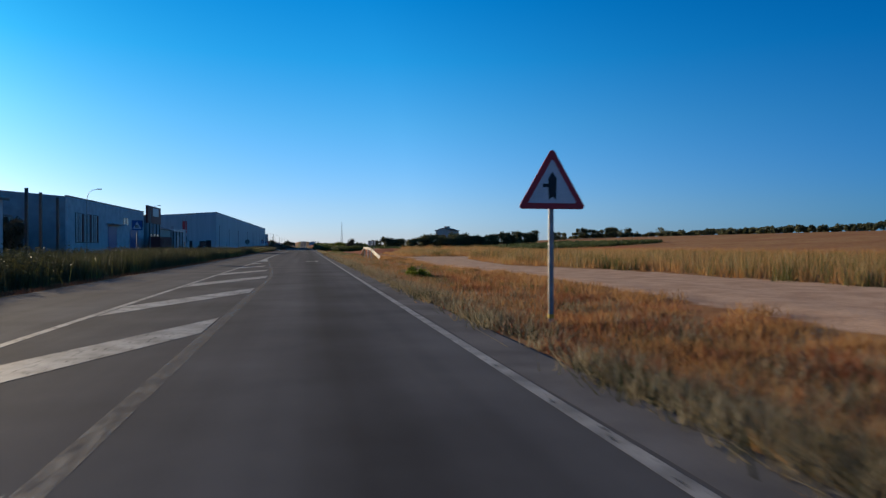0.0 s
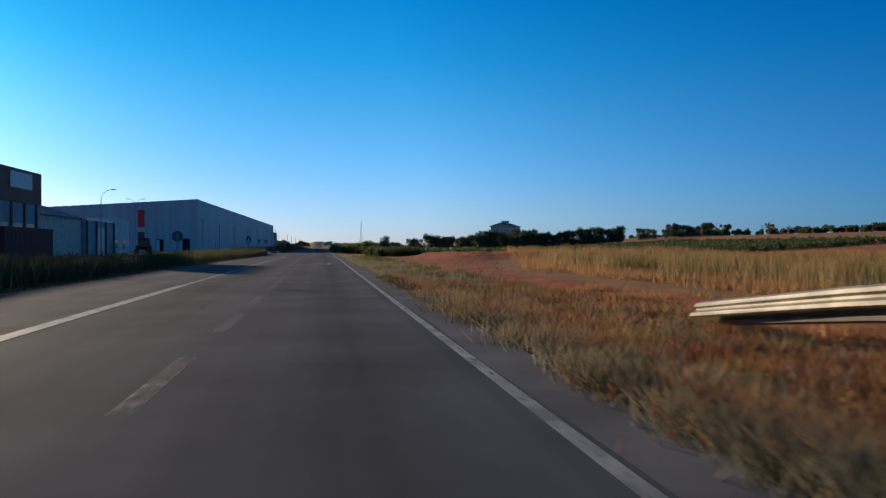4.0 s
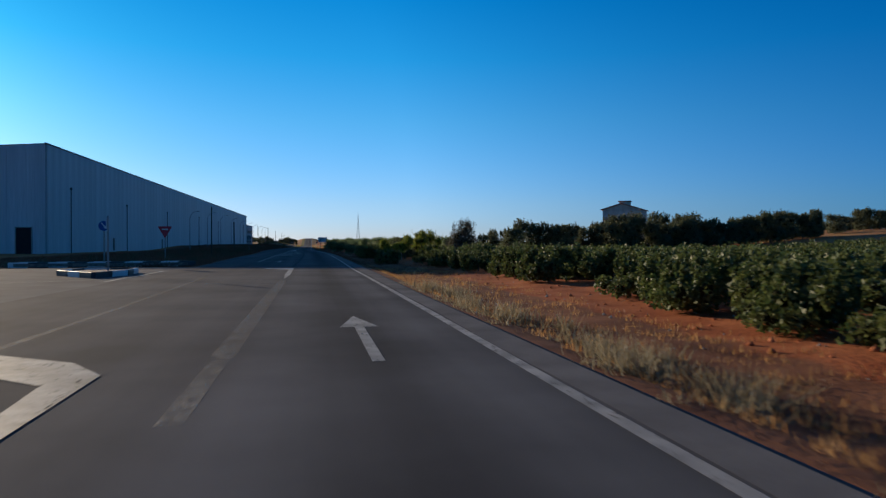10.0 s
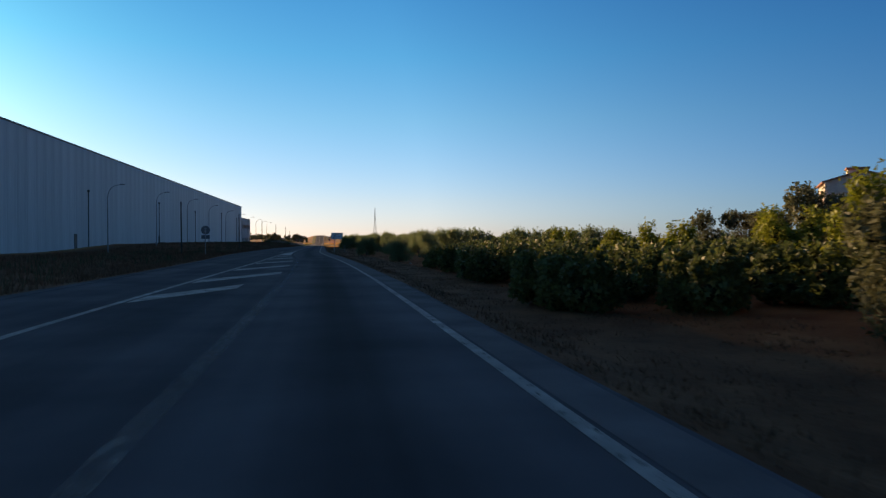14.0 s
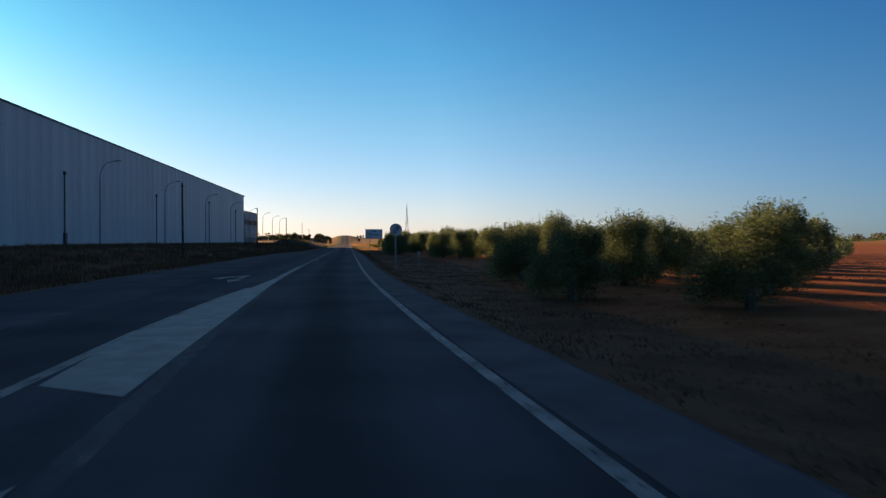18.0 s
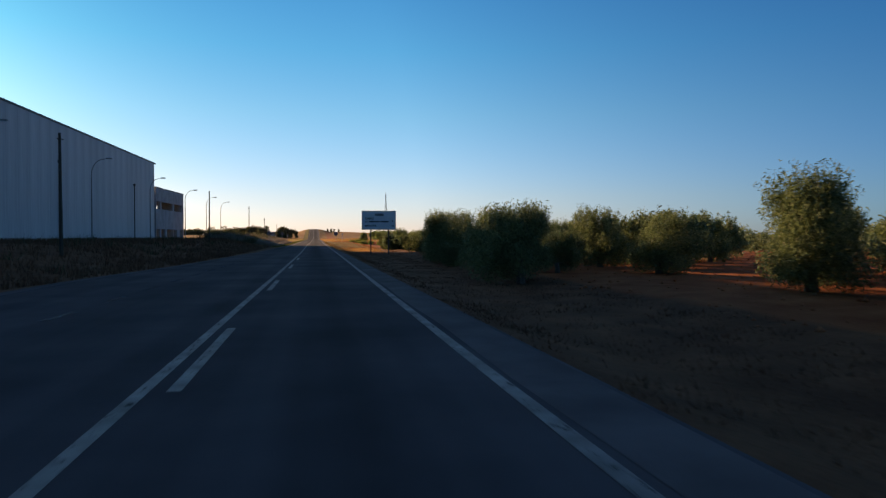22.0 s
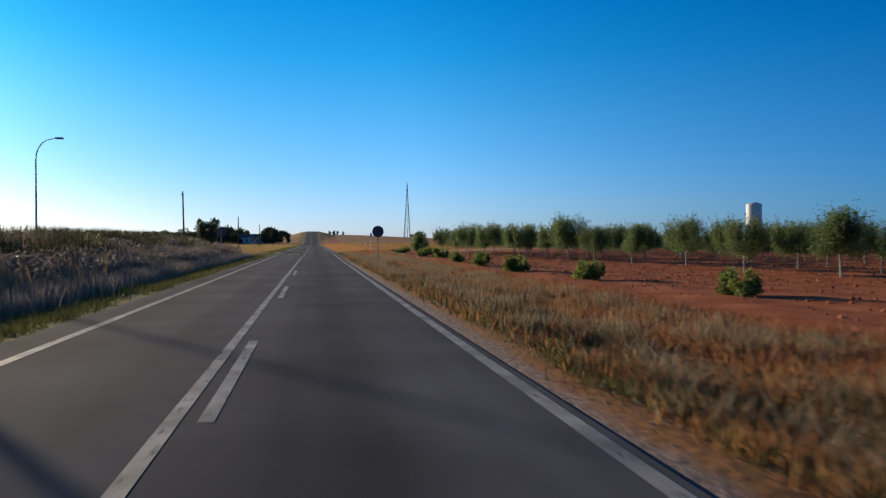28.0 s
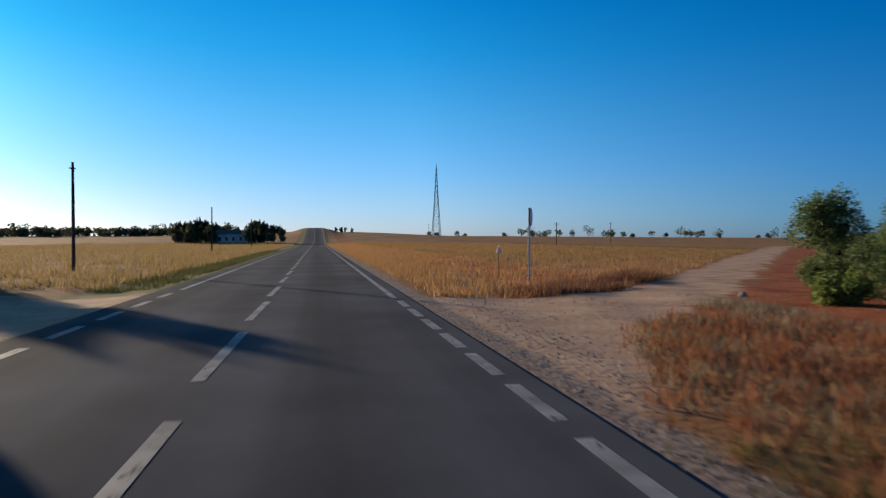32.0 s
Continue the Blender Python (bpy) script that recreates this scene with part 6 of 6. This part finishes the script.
for k in range(60):
    x = R.uniform(60, 620)
    skyline.append((x, R.uniform(930, 1040), R.uniform(0.7, 1.3) * (1 if R.uniform() < 0.8 else 1.6)))
for k in range(400):
    y = R.uniform(60, 520)
    hill.append((158 + 0.06 * y + R.normal(0, 3), y, R.uniform(0.35, 0.72)))
for k in range(36):
    skyline.append((R.uniform(170, 260), R.uniform(330, 620), R.uniform(0.7, 1.4)))
far_crowns("hill_hedge", hill, lambda: random_lobes(6, 1.4, 0.9, 3.4, 1.3), 240, 0.55, DARK_LEAF, "loose dark hedge and bushes on a low hill", "hedge", 0.6)
far_crowns("skyline_trees", skyline, lambda: random_lobes(6, 1.6, 0.9, 3.6, 1.4), 130, 0.8, DARK_LEAF, "distant dark trees and hedges on the skyline", "trees", 0.7)

clumps = []
for k in range(620):
    y = R.uniform(-25, 196)
    clumps.append((float(left_edge(y)) - 2.4 - 3.2 * R.uniform() ** 1.5, y, R.uniform(0.75, 1.1) * float(1.15 - 0.25 * step(95, 130, y) + 0.3 * step(176, 188, y))))
far_crowns("weed_thicket", clumps, lambda: random_lobes(4, 0.7, 0.3, 0.85, 0.55), 260, 0.11, WEED, "dense dark weeds and brambles along the far verge", "weeds", 0.45)

clumps = []
for k in range(560):
    y = R.uniform(484, 548)
    clumps.append((float(left_edge(y)) - 3.0 - 9.0 * R.uniform() ** 1.2, y, R.uniform(0.6, 1.15)))
far_crowns("dead_thicket", clumps, lambda: random_lobes(5, 0.6, 0.3, 0.75, 0.42), 260, 0.13, GREY_BUSH, "grey dead brushwood on the far bank", "bushes", 0.3)

# ---- grass and weeds ----
off_track = lambda x, y: field_track(x, y) < 0.4
x, y = scatter(13000, 3.35, 12.0, -6, 100, off_track, 1.4)
blades("verge_grass", x, y, 0.2, 0.024, 7, [DRY], "tall dry golden grass on the road verge")
x, y = scatter(5600, 2.74, 5.0, -6, 212, lambda x, y: (y < 98) | (R.uniform(0, 1, len(x)) < np.where(y < 150, 0.35, 0.14)), 1.8)
blades("edge_tufts", x, y, np.where(y < 98, np.where(x < 3.6, 0.34, 0.24), 0.12), 0.022, 26, [SAGE], "grey-green tufts along the asphalt edge", "weeds", 0.15, lean=0.9)
x, y = scatter(1000, 3.1, 7.5, -6, 212, lambda x, y: off_track(x, y) & ((y < 150) | (x < 4.5)), 1.2)
blades("sage_bushes", x, y, 0.4, 0.03, 60, [SAGE], "rounded grey-green bushes on the verge", "weeds", 0.2, lean=0.8)
x, y = scatter(700, 3.6, 8.5, 20, 190, off_track, 1.0)
blades("yellow_weeds", x, y, 0.42, 0.03, 40, [GRASS_GREEN], "yellow-green weeds on the verge", "weeds", 0.2, lean=0.7)
x, y = scatter(4200, 3.1, 7.5, -6, 110, off_track, 1.2)
blades("rust_weeds", x, y, 0.3, 0.03, 22, [RUST], "rust-red dead weeds among the dry grass", "weeds", 0.18, lean=0.7)
x, y = scatter(900, 3.2, 10.5, -6, 104, off_track, 1.1)
blades("dry_mounds", x, y, 0.34, 0.03, 110, [DRY], "rounded mounds of dry golden grass on the verge", "grass", 0.3, lean=0.9)
x, y = scatter(700, 3.1, 9.0, -6, 108, off_track, 1.2)
blades("rust_mounds", x, y, 0.32, 0.03, 110, [RUST], "rounded rust-red dead bushes on the verge", "weeds", 0.3, lean=0.9)
x, y = scatter(1300, 2.8, 6.5, -6, 110, off_track, 1.6)
blades("verge_dark_weeds", x, y, 0.3, 0.03, 40, [WEED], "dark green low weeds on the verge", "weeds", 0.2, lean=0.8)
x, y = scatter(5000, 3.1, 7.5, 95, 232, None, 1.5)
blades("verge_weeds", x, y, 0.13, 0.022, 7, [DRY], "thin dry weeds between road and red soil")
x, y = scatter(26000, 14, 75, -5, 165, lambda x, y: off_track(x, y) & ((y < 98) | (x > 15 + 0.25 * (y - 128))), 1.5)
blades("meadow_grass", x, y, 0.5 + 0.5 * step(16, 24, x), 0.035, 7, [DRY], "dry yellow meadow grass behind a track", spread=0.2)
x, y = scatter(700, 15, 45, 0, 160, lambda x, y: off_track(x, y) & ((y < 96) | (x > 17 + 0.25 * (y - 128))), 1.3)
blades("meadow_tufts", x, y, 1.3, 0.04, 45, [STRAW], "tall straw tufts in the meadow", "grass", 0.35, lean=0.4)
x, y = scatter(1500, 19, 60, 0, 150, lambda x, y: off_track(x, y) & ((y < 96) | (x > 20 + 0.25 * (y - 128))), 1.3)
blades("meadow_green_tufts", x, y, 1.1, 0.035, 40, [GRASS_GREEN], "olive-green weeds standing in the dry meadow", "weeds", 0.4, lean=0.4)
# dark blades put extra shade into the verge beside the warehouse
x, y = scatter(16000, 2.8, 9.0, 222, 478, lambda x, y: x > right_edge(y) + 0.15, 1.3)
blades("short_verge_grass", x, y, 0.075, 0.022, 9, [SHADE_TONED_GRASS], "short red-brown dead grass on the verge, coloured darker for the shade", spread=0.16, lean=1.0)
x, y = scatter(16500, 2.6, 10.5, 453, 566, lambda x, y: off_track(x, y) & (x > right_edge(y) + 0.55) & ((y > 474) | (x < 8)) & ((y < 545) | (R.uniform(0, 1, len(x)) < 0.65)) & (x < np.where(y > 545, 5.5, 6.8) + 1.8 * R.uniform(0, 1, len(x)) ** 2), 1.2)
blades("tall_verge_grass", x, y, np.where(y > 546, 0.15, 0.24), 0.024, 7, [DRY], "tall orange dry grass beside an orchard")
x, y = scatter(6500, 2.65, 9.0, 470, 566, lambda x, y: off_track(x, y) & (x < 7.5), 1.3)
blades("dull_verge_grass", x, y, np.where(y > 546, 0.14, 0.24), 0.024, 7, [BROWN], "dull brown grass mixed into the verge")
x, y = scatter(4200, 2.9, 8.5, 470, 563, off_track, 1.0)
blades("orchard_rust_weeds", x, y, 0.24, 0.03, 26, [RUST], "rust-red dead weeds beside an orchard", "weeds", 0.2, lean=0.7)
x, y = scatter(1000, 2.9, 7.5, 470, 552, off_track, 1.3)
blades("verge_bushes", x, y, 0.36, 0.03, 50, [SAGE], "grey-green bushes in the dry grass", "weeds", 0.2, lean=0.8)
x, y = scatter(900, 2.7, 5.2, 474, 552, None, 1.4)
blades("verge_low_weeds", x, y, 0.26, 0.026, 45, [WEED], "dark green low weeds beside the gravel edge", "weeds", 0.2, lean=0.8)
x, y = scatter(4200, 2.6, 4.4, 480, 556, None, 1.2)
blades("verge_green_tufts", x, y, 0.16, 0.022, 12, [GRASS_GREEN], "green tufts on the gravel edge", "weeds", 0.12)
x, y = scatter(1500, 3.4, 9.5, 543, 566, lambda x, y: off_track(x, y), 1.0)
blades("corner_weeds", x, y, 0.17, 0.024, 22, [SAGE], "grey-green weeds in the dry grass at the track corner", "weeds", 0.2, lean=0.8)
past_track = lambda x, y: off_track(x, y) & (y > np.interp(x, [2, 5.5, 10, 40, 120], [567.2, 567.8, 571, 609, 707]))
x, y = scatter(46000, 3.2, 60, 567, 760, past_track, 1.7)
blades("field_grass", x, y, 0.26, 0.035, 6, [DRY], "yellow dry field grass", spread=0.25)
x, y = scatter(9000, 12, 70, 590, 760, past_track, 1.2)
blades("green_field_growth", x, y, 0.28, 0.035, 9, [GRASS_GREEN], "olive-green growth in the far dry field", "weeds", 0.3)
x, y = scatter(24000, -9.0, -19, -8, 197, lambda x, y: (x < left_edge(y) - 1.5), 1.7)
blades("left_weeds", x, y, 1.4 - 0.4 * step(95, 130, y) + 0.4 * step(176, 188, y), 0.03, 9, [WEED], "tall dark green weeds along the far verge", "weeds", 0.25, lean=0.3)
x, y = scatter(260, -9.8, -15, -8, 197, lambda x, y: x < left_edge(y) - 1.2, 1.2)
blades("left_bushes", x, y, 1.2, 0.035, 110, [GRASS_GREEN], "yellow-green bushes among dark weeds", "weeds", 0.45, lean=0.35)
x, y = scatter(12000, -8.2, -11.5, -8, 197, lambda x, y: x < left_edge(y) - 0.2, 1.4)
blades("left_dry_grass", x, y, 0.16, 0.022, 7, [BROWN], "brown grass at the foot of the weeds")
# blades here are coloured darker to deepen the bank's shade
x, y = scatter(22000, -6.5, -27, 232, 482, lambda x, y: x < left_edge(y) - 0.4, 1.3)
blades("bank_grass", x, y, 0.34, 0.03, 9, [SHADE_TONED_GRASS], "brown dead grass on the far bank, coloured darker for the shade", spread=0.18)
x, y = scatter(500, -9.5, -20, 232, 482, None, 1.0)
blades("bank_weeds", x, y, 0.6, 0.04, 18, [WEED], "dark weeds on the shaded bank", "weeds", 0.25, lean=0.5)
x, y = scatter(18000, -5.8, -17, 486, 545, lambda x, y: x < left_edge(y) - 1.6, 1.2)
blades("grey_weeds", x, y, 0.6, 0.03, 8, [GREY_BUSH], "tall grey dry weeds on the far bank", "weeds", 0.18, lean=0.3)
x, y = scatter(2000, -7.0, -17, 486, 545, None, 1.0)
blades("pale_seed_heads", x, y, 1.05, 0.03, 7, [STRAW], "pale seed heads above grey weeds", "weeds", 0.2, lean=0.25)
x, y = scatter(380, -9.5, -18, 484, 542, None, 1.0)
blades("bank_bushes", x, y, 1.3, 0.06, 90, [WEED], "dark dead bushes on the far bank", "weeds", 0.4, lean=0.4)
x, y = scatter(9000, -4.6, -6.4, 478, 640, lambda x, y: ~((y > 559) & (y < 572)), 1.0)
blades("left_green_edge", x, y, 0.2, 0.022, 9, [GRASS_GREEN], "thin green grass along the asphalt", "grass", 0.12)
x, y = scatter(40000, -6.2, -70, 536, 760, lambda x, y: ~((y > 559.5) & (y < 572.5) & (x > -45)), 1.6)
blades("left_field_grass", x, y, 0.4, 0.035, 6, [STRAW], "pale dry grass field", spread=0.22)
x, y = scatter(2600, 5.0, 14.0, 567.5, 580, lambda x, y: past_track(x, y) & (y < np.interp(x, [2, 5.5, 10, 40], [570, 570.5, 574, 612])), 1.0)
blades("track_side_weeds", x, y, 0.36, 0.03, 12, [BROWN], "brown dry weeds along the far side of a track", "weeds", 0.15)
x, y = scatter(5200, -6.5, -16, 545, 562, None, 1.0)
blades("left_corner_grass", x, y, 0.42, 0.024, 8, [STRAW], "tall dry grass at the track corner", spread=0.15)


# stones and clods on the red soil
def pebbles(name, n, x0, x1, y0, y1, size, mat, label):
    x, y = R.uniform(x0, x1, n), R.uniform(y0, y1, n)
    z = ground_z(x, y)
    s = size * R.uniform(0.4, 1.5, n) ** 1.5
    unit = np.array([(1, 0, 0), (-1, 0, 0), (0, 1, 0), (0, -1, 0), (0, 0, 1), (0, 0, -0.4)], dtype=float)
    v = unit[None] * s[:, None, None] * R.uniform(0.55, 1.2, (n, 6, 1)) + np.stack([x + bend(x, y), y, z], 1)[:, None]
    tri = np.array([(0, 2, 4), (2, 1, 4), (1, 3, 4), (3, 0, 4), (2, 0, 5), (1, 2, 5), (3, 1, 5), (0, 3, 5)])
    f = (tri[None] + 6 * np.arange(n)[:, None, None]).reshape(-1, 3)
    return tagged(new(name, mesh_arrays(name, v.reshape(-1, 3), f, [mat])), label, "stones", kind="stuff")


CLOD = surf("red_clods", (0.36, 0.10, 0.04), (0.60, 0.22, 0.10), 3, 0.95, 0, 0.5, 20)
pebbles("red_clods", 9000, 6.5, 40, 112, 310, 0.055, CLOD, "broken clods of red earth")
pebbles("fine_orchard_clods", 16000, 6.8, 22, 500, 562, 0.03, CLOD, "small crumbs of red earth beside the orchard")
pebbles("orchard_clods", 7000, 10, 45, 486, 560, 0.06, CLOD, "pale red clods under the orchard trees")
pebbles("grove_clods", 5000, 8, 40, 305, 440, 0.06, CLOD, "red clods between olive rows")
pebbles("verge_stones", 1300, 3.2, 9, 0, 215, 0.035, STONE, "scattered pale stones on the verge")
pebbles("gravel_edge", 5000, 2.25, 3.6, 478, 570, 0.013, STONE, "loose gravel along the asphalt edge")
pebbles("track_gravel", 4000, 2.4, 13, 554, 568, 0.014, STONE, "loose gravel on the track mouth")
for x, y, s in ((4.3, 193.3, 0.08), (6.3, 190.0, 0.06), (7.6, 486.5, 0.16), (5.2, 11.2, 0.1), (10.9, 567.0, 0.1), (7.4, 300.4, 0.1)):
    rock = thing("stone", x, y, float(ground_z(x, y)), "pale loose field stone on the verge", "stone", "loose stones")
    part("rock", Shape().tube([(0, 0, -0.3 * s), (0, 0, 0.3 * s), (0.1 * s, 0, 0.9 * s), (0.1 * s, 0, 1.15 * s)], [s, 1.15 * s, 0.8 * s, 0.3 * s], 7), STONE, rock)
